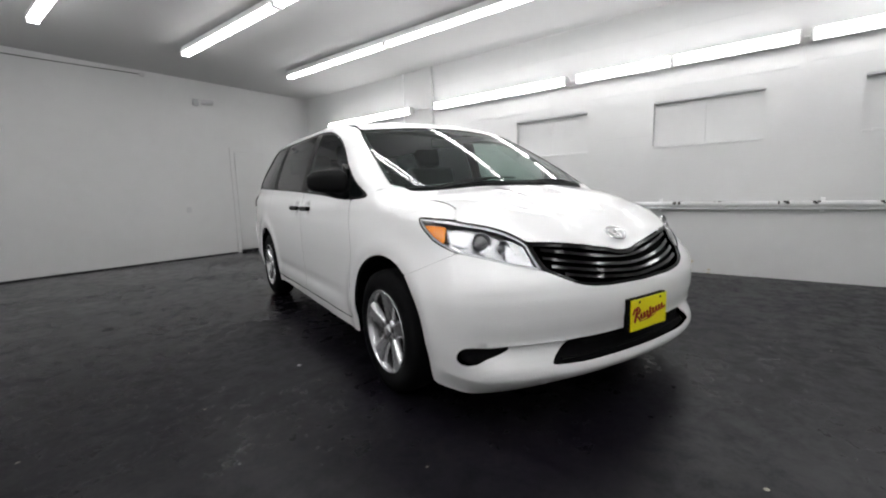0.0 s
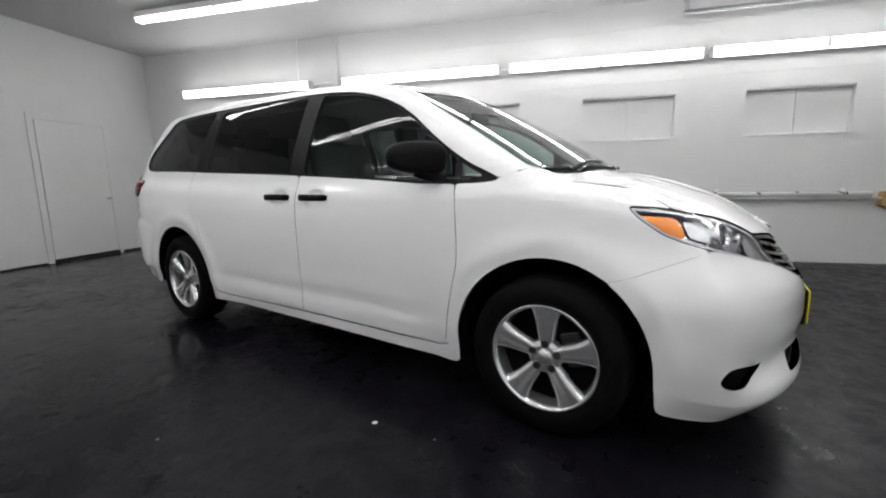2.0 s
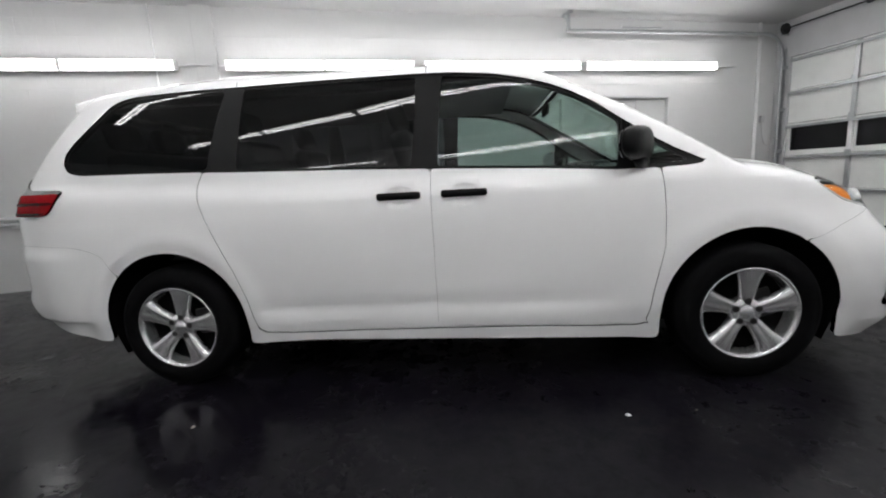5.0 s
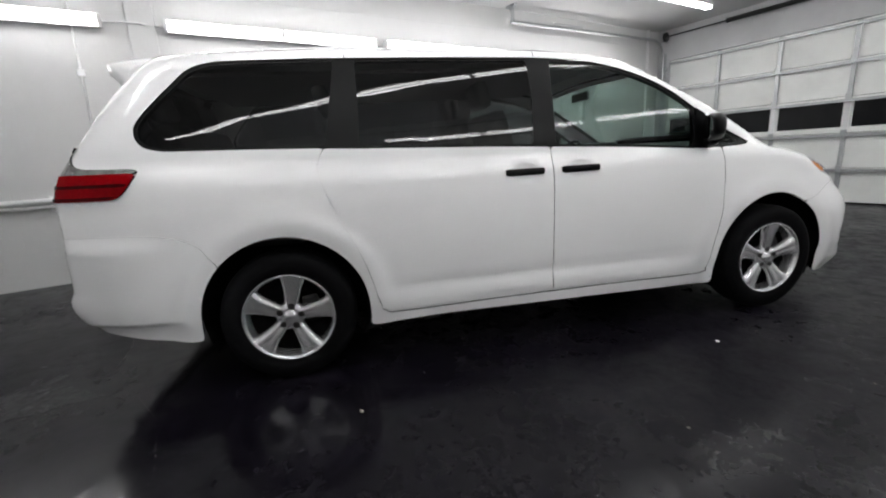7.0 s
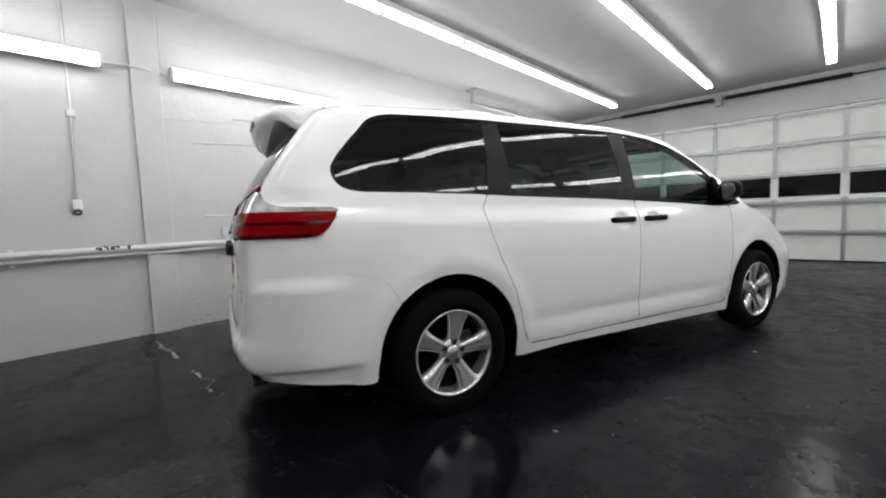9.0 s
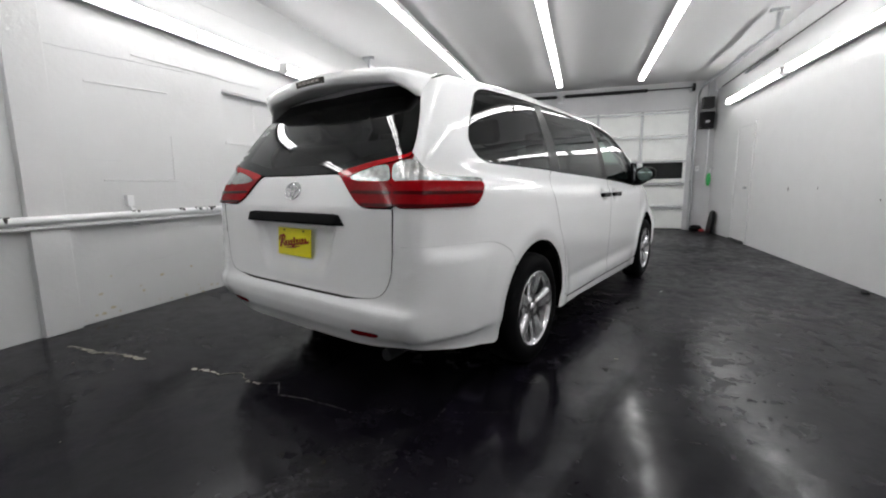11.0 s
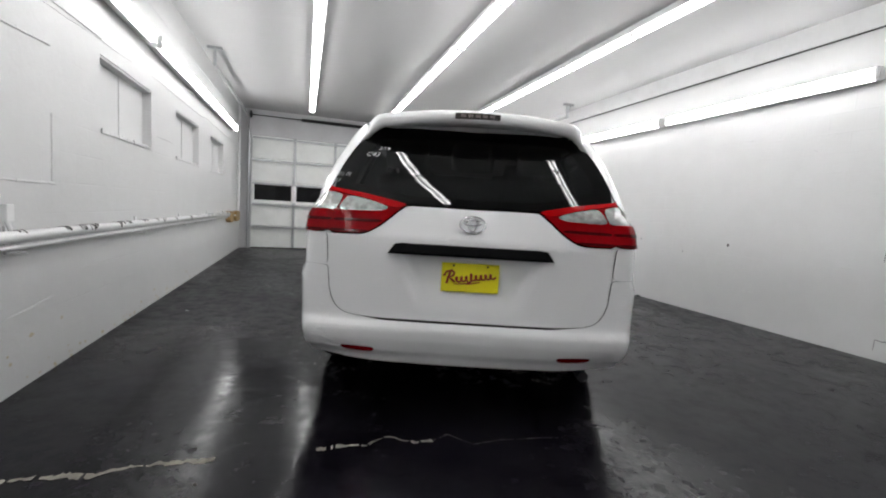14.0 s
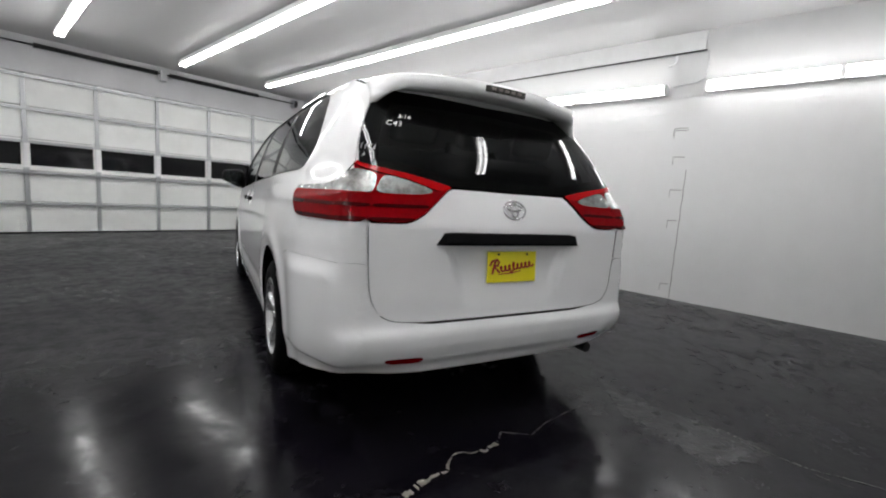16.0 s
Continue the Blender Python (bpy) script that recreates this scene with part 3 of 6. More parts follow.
def body_normal(p):
    e = 0.004
    g = np.stack([body_f(p[:, 0] + e * a, p[:, 1] + e * b, p[:, 2] + e * c) - body_f(p[:, 0] - e * a, p[:, 1] - e * b, p[:, 2] - e * c)
                  for a, b, c in np.eye(3)], 1)
    return g / np.maximum(np.linalg.norm(g, axis=1, keepdims=True), 1e-9)


# ways of unrolling the shell: round the sides (u, z), or from above (x, y)
TURN_FRONT, TURN_REAR, REACH_FRONT, REACH_REAR = 1.70, -1.95, 0.80, 0.70


def round_rays(uz):
    u, z = uz[:, 0], uz[:, 1]
    a = np.where(u > TURN_FRONT, (u - TURN_FRONT) / REACH_FRONT, np.where(u < TURN_REAR, (u - TURN_REAR) / REACH_REAR, 0))
    o = np.stack([0 * u, np.clip(u, TURN_REAR, TURN_FRONT), z], 1)
    return o, np.stack([np.cos(a), np.sin(a), 0 * a], 1)


def round_uv(p):
    x, y = p[:, 0], p[:, 1]
    u = np.where(y > TURN_FRONT, TURN_FRONT + np.arctan2(y - TURN_FRONT, x) * REACH_FRONT,
                 np.where(y < TURN_REAR, TURN_REAR + np.arctan2(y - TURN_REAR, x) * REACH_REAR, y))
    return np.stack([u, p[:, 2]], 1)


def top_rays(xy):
    return np.stack([xy[:, 0], xy[:, 1], np.full(len(xy), 0.5)], 1), np.tile([0.0, 0.0, 1.0], (len(xy), 1))


def top_uv(p):
    return p[:, :2]


# ---- pressing panels out of the shell ----
from mathutils.geometry import delaunay_2d_cdt

FRONT_U = TURN_FRONT + math.pi / 2 * REACH_FRONT
REAR_U = TURN_REAR - math.pi / 2 * REACH_REAR


def on_round(u, z):
    return shoot(*round_rays(np.array([[u, z]], float)))[0]


def on_side(y, z):
    return shoot(np.array([[0.0, y, z]]), np.array([[1.0, 0, 0]]))[0]


def on_top(x, y):
    return shoot(*top_rays(np.array([[x, y]], float)))[0]


def on_rear(x, z):
    return shoot(np.array([[x, -1.6, z]]), np.array([[0.0, -1.0, 0]]))[0]


def spots(text):
    """Points on the shell: r u z (round), s y z (from the side), t x y (from above)."""
    out = []
    for token in text.split():
        kind, a, b = token[0], *[float(v) for v in token[1:].split(",")]
        out.append({"r": on_round, "s": on_side, "t": on_top}[kind](a, b))
    return out


def mirrored_front(points):
    """Continues a right-hand chain over the middle to the left."""
    return points + [np.array([-p[0], p[1], p[2]]) for p in reversed(points) if abs(p[0]) > 1e-3]


def arch(yc, a0, a1, r=0.42, zc=0.36, n=14):
    return [on_side(yc + r * math.cos(radians(a0 + (a1 - a0) * k / n)), zc + r * math.sin(radians(a0 + (a1 - a0) * k / n))) for k in range(n + 1)]


def to_uv(points, way):
    p = np.array(points, float)
    if way == "top":
        return top_uv(p)
    left = p[:, 0] < 0
    q = p.copy()
    q[:, 0] = np.abs(q[:, 0])
    uv = round_uv(q)
    front = p[:, 1] > 0
    uv[left, 0] = np.where(front[left], 2 * FRONT_U - uv[left, 0], 2 * REAR_U - uv[left, 0])
    return uv


def resample(loop, step):
    out = []
    n = len(loop)
    for k in range(n):
        a, b = loop[k], loop[(k + 1) % n]
        m = max(1, int(np.ceil(np.linalg.norm(b - a) / step)))
        out += [a + (b - a) * j / m for j in range(m)]
    return np.array(out)


def rounded(loop, times=2):
    """Softens corners slightly by cutting them."""
    p = np.array(loop)
    for _ in range(times):
        nxt = np.roll(p, -1, 0)
        d = np.linalg.norm(nxt - p, axis=1, keepdims=True)
        cut = np.minimum(0.25, 0.012 / np.maximum(d, 1e-6))
        p = np.stack([p + (nxt - p) * cut, nxt - (nxt - p) * cut], 1).reshape(-1, 2)
    return p


def area(p):
    q = np.roll(p, -1, 0)
    return 0.5 * (p[:, 0] * q[:, 1] - q[:, 0] * p[:, 1]).sum()


def inset(p, d):
    if area(p) < 0:
        p = p[::-1]
    t = np.roll(p, -1, 0) - np.roll(p, 1, 0)
    t /= np.maximum(np.linalg.norm(t, axis=1, keepdims=True), 1e-9)
    return p + d * np.stack([-t[:, 1], t[:, 0]], 1)


def inside(pts, poly):
    x, y = pts[:, 0], pts[:, 1]
    hit = np.zeros(len(pts), bool)
    n = len(poly)
    for k in range(n):
        (x0, y0), (x1, y1) = poly[k], poly[(k + 1) % n]
        if y0 != y1:
            cross = ((y0 > y) != (y1 > y)) & (x < (x1 - x0) * (y - y0) / (y1 - y0) + x0)
            hit ^= cross
    return hit


def edge_gap(pts, poly):
    a, b = poly, np.roll(poly, -1, 0)
    best = np.full(len(pts), 9.0)
    for p, q in zip(a, b):
        d = q - p
        t = np.clip(((pts - p) @ d) / max(d @ d, 1e-12), 0, 1)
        best = np.minimum(best, np.linalg.norm(pts - p - t[:, None] * d, axis=1))
    return best


def panel(name, points, way, mat, parent, step=0.04, gap=0.0015, lift=0.0, depth=0.02, holes=(), creases=(), label="", flip=False, soft=2):
    """A sheet pressed to the shell inside a loop of points, with turned-in edges. flip: on the left-hand side."""
    rays = top_rays if way == "top" else round_rays
    loops = [inset(resample(rounded(to_uv(points, way), soft), step * 0.6), gap)]
    loops += [resample(rounded(to_uv(h, way), soft), step * 0.6) for h in holes]
    lo, hi = loops[0].min(0), loops[0].max(0)
    gx, gy = np.meshgrid(np.arange(lo[0], hi[0], step), np.arange(lo[1], hi[1], step))
    grid = np.stack([gx.ravel() + (np.arange(gx.size) // gx.shape[1] % 2) * step / 2, gy.ravel()], 1)
    keep = inside(grid, loops[0]) & (edge_gap(grid, loops[0]) > step * 0.45)
    for h in loops[1:]:
        keep &= ~inside(grid, h) & (edge_gap(grid, h) > step * 0.45)
    flat, edges = [], []
    for lp in loops:
        s = len(flat)
        flat += [Vector(p) for p in lp]
        edges += [(s + k, s + (k + 1) % len(lp)) for k in range(len(lp))]
    for chain in creases:
        uv = to_uv(chain, way)
        line = np.concatenate([a + (b - a) * np.linspace(0, 1, max(2, int(np.linalg.norm(b - a) / (step * 0.5))), endpoint=False)[:, None] for a, b in zip(uv, uv[1:])] + [uv[-1:]])
        ok = inside(line, loops[0]) & (edge_gap(line, loops[0]) > 0.004)
        for h in loops[1:]:
            ok &= ~inside(line, h) & (edge_gap(line, h) > 0.004)
        line = line[ok]
        flat += [Vector(p) for p in line]
        keep &= np.array([np.min(np.hypot(*(line - g).T)) > step * 0.4 if len(line) else True for g in grid])
    flat += [Vector(p) for p in grid[keep]]
    vs, _, fs, *_ = delaunay_2d_cdt(flat, edges, [], 0, 1e-6)
    vs = np.array([tuple(v) for v in vs])
    mids = np.array([vs[list(f)].mean(0) for f in fs])
    good = inside(mids, loops[0])
    for h in loops[1:]:
        good &= ~inside(mids, h)
    pos = shoot(*rays(vs))
    nor = body_normal(pos)
    pos = pos + lift * nor
    verts, normals = [*pos], [*nor]
    faces = [list(f) for f, g in zip(fs, good) if g]
    # every face looks outwards
    faces = [f if np.cross(pos[f[1]] - pos[f[0]], pos[f[2]] - pos[f[0]]) @ nor[f[0]] > 0 else f[::-1] for f in faces]
    if depth:
        for lp in loops:
            ring = shoot(*rays(lp))
            rn = body_normal(ring)
            out = np.cross(np.roll(ring, -1, 0) - np.roll(ring, 1, 0), rn)
            out /= np.maximum(np.linalg.norm(out, axis=1, keepdims=True), 1e-9)
            s, n = len(verts), len(ring)
            verts += [*(ring + lift * rn), *(ring + (lift - depth) * rn)]
            normals += [*out, *out]
            faces += [[s + k, s + (k + 1) % n, s + n + (k + 1) % n, s + n + k] for k in range(n)]
    verts, normals = np.array(verts), np.array(normals)
    if flip:
        verts[:, 0] *= -1
        normals[:, 0] *= -1
        faces = [f[::-1] for f in faces]
    me = bpy.data.meshes.new(name)
    me.from_pydata(verts.tolist(), [], faces)
    me.materials.append(mat)
    me.shade_smooth()
    me.normals_split_custom_set_from_vertices(normals.tolist())
    ob = new(name, me)
    ob.parent = parent
    if label:
        ob["label"] = label
    return ob


def both(name, points, way, mat, parent, **more):
    a = panel(name, points, way, mat, parent, **more)
    b = panel(name, points, way, mat, parent, flip=True, **more)
    return a, b


def strip(bm, path, half, lift, thick, up=None):
    """A flat bar laid along points of the shell."""
    p = np.array(path)
    n = body_normal(np.column_stack([np.abs(p[:, 0]), p[:, 1], p[:, 2]]))
    n[:, 0] *= np.where(p[:, 0] < 0, -1, 1)
    t = np.gradient(p, axis=0)
    t /= np.linalg.norm(t, axis=1, keepdims=True)
    s = np.cross(n, t)
    halves = half if np.ndim(half) else np.full(len(p), half)
    rings = []
    for k in range(len(p)):
        q = p[k] + lift * n[k]
        rings.append([bm.verts.new(q + a * halves[k] * s[k] + b * thick * n[k]) for a, b in ((-1, 0), (-0.75, 1), (0.75, 1), (1, 0))])
    for a, b in zip(rings, rings[1:]):
        for k in range(4):
            bm.faces.new((a[k], a[(k + 1) % 4], b[(k + 1) % 4], b[k]))
    bm.faces.new(rings[0][::-1])
    bm.faces.new(rings[-1])
    bmesh.ops.recalc_face_normals(bm, faces=bm.faces)
    return bm


# ---- the minivan ----
PAINT = material("white_car_paint", (0.90, 0.90, 0.905), 0.35, spec=0.4, coat=1.0, coat_rough=0.025, stain=0.05, stain_scale=1.2)
TRIM_BLACK = material("black_window_trim", (0.004, 0.004, 0.0045), 0.4, spec=0.14, bump=0.0003, bump_scale=900)
GRAIN_BLACK = material("grained_black_plastic", (0.0035, 0.0035, 0.004), 0.65, spec=0.07, bump=0.0006, bump_scale=700)
GLOSS_BLACK = material("gloss_black_plastic", (0.003, 0.003, 0.0035), 0.16, spec=0.16)
WELL_BLACK = material("wheel_well_black", (0.003, 0.003, 0.003), 0.95, spec=0.05)
RUBBER = material("tyre_rubber", (0.0045, 0.0045, 0.005), 0.75, spec=0.06, grain=0.3, grain_scale=60)
ALLOY = material("silver_alloy", (0.70, 0.70, 0.71), 0.24, 0.8, stain=0.12, stain_scale=25)
CHROME = material("chrome", (0.82, 0.82, 0.83), 0.07, 1.0)
SLAT_BLACK = material("gloss_black_slat", (0.003, 0.003, 0.0035), 0.10, spec=0.3)
DISC = material("brake_disc_steel", (0.035, 0.035, 0.035), 0.45, 0.8, grain=0.3)
SMOKED = material("smoked_lens", (0.07, 0.065, 0.06), 0.2, stain=0.4, stain_scale=30)
SMOKED_LIGHT = material("lamp_cell", (0.22, 0.19, 0.18), 0.3, 0.4)
PROJECTOR = material("projector_glass", (0.16, 0.16, 0.17), 0.05, 0.5, spec=0.8, coat=1.0, coat_rough=0.01)
NUT = material("blackened_nut", (0.035, 0.033, 0.033), 0.4, 0.6)
REFLECTOR = material("lamp_reflector", (0.80, 0.80, 0.81), 0.08, 0.9, bump=0.010, bump_scale=24)
LAMP_GREY = material("lamp_bezel", (0.72, 0.72, 0.73), 0.10, 0.9, bump=0.012, bump_scale=20)
LAMP_WALL = material("lamp_housing_white", (0.62, 0.62, 0.63), 0.4)
AMBER = material("amber_plastic", (0.85, 0.25, 0.02), 0.2, coat=0.6)
RED_LENS = material("red_lamp_lens", (0.24, 0.001, 0.004), 0.25, spec=0.03, coat=0.10, coat_rough=0.03, stain=0.5, stain_scale=9, grain=0.35, grain_scale=70)
RED_DEEP = material("deep_red_lamp_lens", (0.055, 0.0008, 0.0015), 0.15, spec=0.1, coat=0.08, coat_rough=0.02)
RED_BRIGHT = material("bright_red_lamp_edge", (0.36, 0.002, 0.004), 0.15, spec=0.1, coat=0.3, coat_rough=0.02)
CLEAR_LENS = material("silvered_clear_lens", (0.40, 0.395, 0.39), 0.12, 0.6, coat=0.8, coat_rough=0.02, stain=0.9, stain_scale=22, stain_color=(0.11, 0.10, 0.09), bump=0.004, bump_scale=40)
PLATE_YELLOW = material("yellow_plate", (0.84, 0.76, 0.01), 0.35, stain=0.1, stain_scale=8)
PLATE_RED = material("dark_red_print", (0.30, 0.02, 0.01), 0.4)
SEAT_GREY = material("grey_seat_cloth", (0.11, 0.112, 0.115), 0.9, grain=0.4, grain_scale=70, bump=0.001, bump_scale=300)
CABIN_DARK = material("dark_cabin_plastic", (0.022, 0.022, 0.024), 0.6, grain=0.3)
CABIN_LIGHT = material("light_headliner", (0.40, 0.40, 0.40), 0.9)
GLASS_FRONT = glass("green_tinted_glass", (0.68, 0.80, 0.75), ior=1.5)
GLASS_SIDE = glass("tinted_side_glass", (0.42, 0.51, 0.48), ior=1.5)
GLASS_DARK = glass("privacy_glass", (0.07, 0.076, 0.08), ior=1.48)
GLASS_REAR = glass("rear_privacy_glass", (0.06, 0.065, 0.07), ior=1.5)
LENS = glass("lamp_cover", (0.96, 0.97, 0.98), ior=1.4)
MIRROR = material("mirror_glass", (0.40, 0.41, 0.42), 0.02, 1.0)
PEN_WHITE = material("white_marker_paint", (0.75, 0.75, 0.75), 0.6)

van = thing("minivan", "white minivan with dark rear windows, black mirrors and yellow plates", "car", pose(0.4756, 0.2443, 0, 0, 0, -18.87))

# shared seams
LAMP_TOP = spots("r1.79,.995 r1.88,.987 r1.945,.976 r2.0,.965 r2.09,.948 r2.17,.926 r2.23,.900 r2.28,.872")
LAMP_LOW = spots("r1.79,.995 r1.825,.95 r1.90,.888 r1.96,.862 r2.03,.838 r2.12,.812 r2.23,.778 r2.36,.748")
GRILLE_SIDE = spots("r2.28,.872 r2.315,.81 r2.36,.748")
GRILLE_TOP = spots(f"r2.28,.872 r2.36,.868 r2.45,.86 r2.56,.846 r2.68,.83 r2.80,.815 r2.88,.80 r{FRONT_U},.795")
GRILLE_LOW = spots(f"r2.36,.748 r2.45,.708 r2.52,.68 r2.60,.665 r2.70,.657 r{FRONT_U},.652")
HOOD_SEAM = spots("t.785,1.445 t.772,1.55 t.742,1.68 t.72,1.78 t.718,1.85 r1.945,.976")
DOOR_FRONT_SEAM = spots("s1.08,1.088 s1.09,1.0 s1.10,.85 s1.10,.71 s1.075,.60 s1.05,.48 s1.035,.37 s1.02,.33")
MID_SEAM = spots("s-.03,1.147 s-.03,.9 s-.03,.6 s-.03,.32")
SLIDE_SEAM = spots("s-1.25,1.20 s-1.27,1.165 s-1.29,1.12 s-1.275,1.03 s-1.24,.93 s-1.20,.83 s-1.12,.66 s-1.075,.52 s-1.05,.40 s-1.025,.33")
BELT = spots("s1.08,1.088 s.88,1.09 s.5,1.118 s.2,1.135 s-.03,1.147 s-.4,1.165 s-.8,1.18 s-1.07,1.19 s-1.25,1.20")
DLO_REAR = spots("s-1.25,1.20 s-1.6,1.212 s-1.98,1.222 s-2.06,1.24 s-2.10,1.285 s-2.105,1.345 s-2.06,1.41 s-1.98,1.50 s-1.88,1.605 s-1.82,1.635 s-1.74,1.65")
DLO_TOP = spots("s-1.74,1.65 s-1.47,1.655 s-1.1,1.655 s-.6,1.653 s-.08,1.645 s.1,1.635 s.3,1.612 s.45,1.578 s.58,1.535 s.69,1.485 s.79,1.425 s.93,1.318 s1.05,1.235 s1.15,1.175 s1.26,1.125 s1.285,1.11")
DLO_TIP = spots("s1.285,1.11 s1.275,1.098 s1.2,1.09 s1.08,1.088")
WS_EDGE = spots("t.838,1.40 t.828,1.28 t.80,1.10 t.765,.90 t.732,.75 t.70,.65")
ROOF_EDGE = spots("t.70,.65 t.703,.58 t.708,.45 t.715,.2 t.72,-.2 t.72,-.7 t.72,-1.2 t.708,-1.7 t.672,-2.0 t.65,-2.10")
GATE_SIDE_UP = spots("r-2.125,1.655 r-2.183,1.595 r-2.216,1.54 r-2.257,1.44 r-2.290,1.35 r-2.32,1.262")
GATE_X = on_round(-2.405, 1.015)[0]
GATE_SIDE_LOW = [on_rear(GATE_X - dx, z) for dx, z in ((0.0, 1.015), (0.0, 0.90), (0.004, 0.80), (0.010, 0.72), (0.028, 0.66), (0.062, 0.612), (0.115, 0.586), (0.20, 0.576))]
REAR_SEAM = spots("s-1.805,.712 s-1.88,.765 s-1.96,.805 r-2.03,.832 r-2.12,.838 r-2.25,.842") + [on_rear(GATE_X, 0.842)]
SILL_LOW = spots("s-1.10,.243 s-.9,.25 s-.72,.258 s.22,.245 s.8,.235 s1.09,.225")

GRILLE_GAP = GRILLE_SIDE[1:-1]
WING_SEAM = spots("r1.96,.803 r1.88,.763 r1.80,.723")
# bonnet
rear_edge = spots("t0,1.585 t.2,1.583 t.4,1.568 t.55,1.545 t.68,1.505 t.76,1.468")
half_hood = rear_edge + HOOD_SEAM + LAMP_TOP[3:] + GRILLE_TOP[1:]
panel("bonnet", mirrored_front(half_hood[1:-1] + [half_hood[-1]]) + [half_hood[0]], "top", PAINT, van, step=0.04, label="white bonnet with two raised ridges")

# wings
FRONT_ARCH = arch(1.515, 55, 180)
wing = (DOOR_FRONT_SEAM[::-1] + DLO_TIP[::-1][1:] + spots("t.858,1.38 t.842,1.398 t.80,1.418") + HOOD_SEAM + LAMP_TOP[:2][::-1] + LAMP_LOW[1:5] +
        WING_SEAM + FRONT_ARCH + spots("s1.095,.30 s1.095,.228"))
both("front_wing", wing, "round", PAINT, van, step=0.035, depth=0.012)

# front bumper with its openings
half = (spots("s1.945,.205") + [on_side(1.935, 0.36)] + arch(1.515, 0, 55) + WING_SEAM[::-1] + LAMP_LOW[4:] + GRILLE_LOW[1:])
low = spots(f"r{FRONT_U},.262 r2.75,.262 r2.6,.258 r2.44,.25 r2.3,.225 r2.15,.20 r2.0,.19")
whole = mirrored_front(half) + [np.array([-p[0], p[1], p[2]]) for p in low[::-1]] + low[1:]
INTAKE = mirrored_front(spots(f"r2.385,.335 r2.405,.375 r2.45,.418 r2.55,.428 r2.70,.43 r{FRONT_U},.43")) + \
    [np.array([-p[0], p[1], p[2]]) for p in spots("r2.52,.328 r2.77,.328")] + spots(f"r{FRONT_U},.328 r2.77,.328 r2.52,.328")
POCKET = spots("r2.048,.375 r2.062,.415 r2.085,.434 r2.14,.434 r2.22,.427 r2.222,.412 r2.185,.390 r2.15,.378 r2.125,.358 r2.075,.350")
left = [np.array([-p[0], p[1], p[2]]) for p in POCKET]
FRONT_CREASES = [mirrored_front([on_round(u, z) for u in np.linspace(2.0, FRONT_U, 24)]) for z in (0.437, 0.428, 0.420, 0.34, 0.295, 0.28, 0.265)]
bumper = panel("front_bumper", whole, "round", PAINT, van, step=0.03, gap=-0.0006, creases=FRONT_CREASES, holes=[INTAKE, POCKET, left], depth=0.03)
panel("lower_intake", INTAKE, "round", GRAIN_BLACK, bumper, step=0.05, gap=-0.012, lift=-0.035, depth=0, label="black lower air intake")
for fl in (False, True):
    panel("lamp_pocket", POCKET, "round", GRAIN_BLACK, bumper, step=0.03, gap=-0.010, lift=-0.028, depth=0, label="black blanked fog lamp pocket", flip=fl)
for z in (0.357, 0.40):
    path = [shoot(*round_rays(np.array([[u, z]])))[0] for u in np.linspace(2.44, 2 * FRONT_U - 2.44, 40)]
    part("intake_bar", strip(bmesh.new(), path, 0.006, -0.03, 0.012), GRAIN_BLACK, bumper)

# grille
grille_loop = mirrored_front(GRILLE_TOP) + [np.array([-p[0], p[1], p[2]]) for p in GRILLE_GAP + GRILLE_LOW] + GRILLE_LOW[::-1][1:] + GRILLE_GAP[::-1]
grille = panel("grille", grille_loop, "round", WELL_BLACK, van, step=0.04, gap=-0.006, lift=-0.05, depth=0, label="black grille with four horizontal slats")
panel("grille_frame", grille_loop, "round", GLOSS_BLACK, grille, step=0.03, gap=0.003, lift=-0.004, depth=0.05,
      holes=[[on_round(*uv) for uv in inset(rounded(to_uv(grille_loop, "round")), 0.016)]])
for k, (z0, z1, u0) in enumerate(((0.842, 0.775, 2.35), (0.805, 0.742, 2.36), (0.77, 0.712, 2.40), (0.735, 0.684, 2.46))):
    us = np.linspace(u0, 2 * FRONT_U - u0, 50)
    dip = z1 + (z0 - z1) * np.minimum(1, np.abs((us - FRONT_U) / (u0 - FRONT_U))) ** 1.6
    path = [on_round(u, z) for u, z in zip(us, dip)]
    slat = part("slat", strip(bmesh.new(), path, 0.0105, -0.034, 0.022), SLAT_BLACK, grille)


def emblem(name, centre, facing, w, h, mat):
    """A plain oval badge of three crossing rings."""
    m = Matrix.Translation(centre) @ Vector(facing).to_track_quat("Z", "Y").to_matrix().to_4x4()
    th = new(name)
    th.parent, th.matrix_basis = van, m
    for a, b, dy in ((w / 2, h / 2, 0.0), (w * 0.16, h * 0.40, 0.0), (w * 0.34, h * 0.17, h * 0.13)):
        pts = [(a * math.cos(k * math.pi / 16), dy + b * math.sin(k * math.pi / 16), 0.004) for k in range(32)]
        part("ring", tube(pts, 0.0055, 8, closed=True), mat, th, smooth=True)
    return th


p = on_round(FRONT_U, 0.875)
emblem("front_badge", p + np.array([0, 0.004, 0]), body_normal(p[None])[0], 0.135, 0.092, CHROME)
p = on_round(REAR_U, 1.092)
emblem("rear_badge", p + np.array([0, -0.004, 0]), body_normal(p[None])[0], 0.135, 0.092, CHROME)


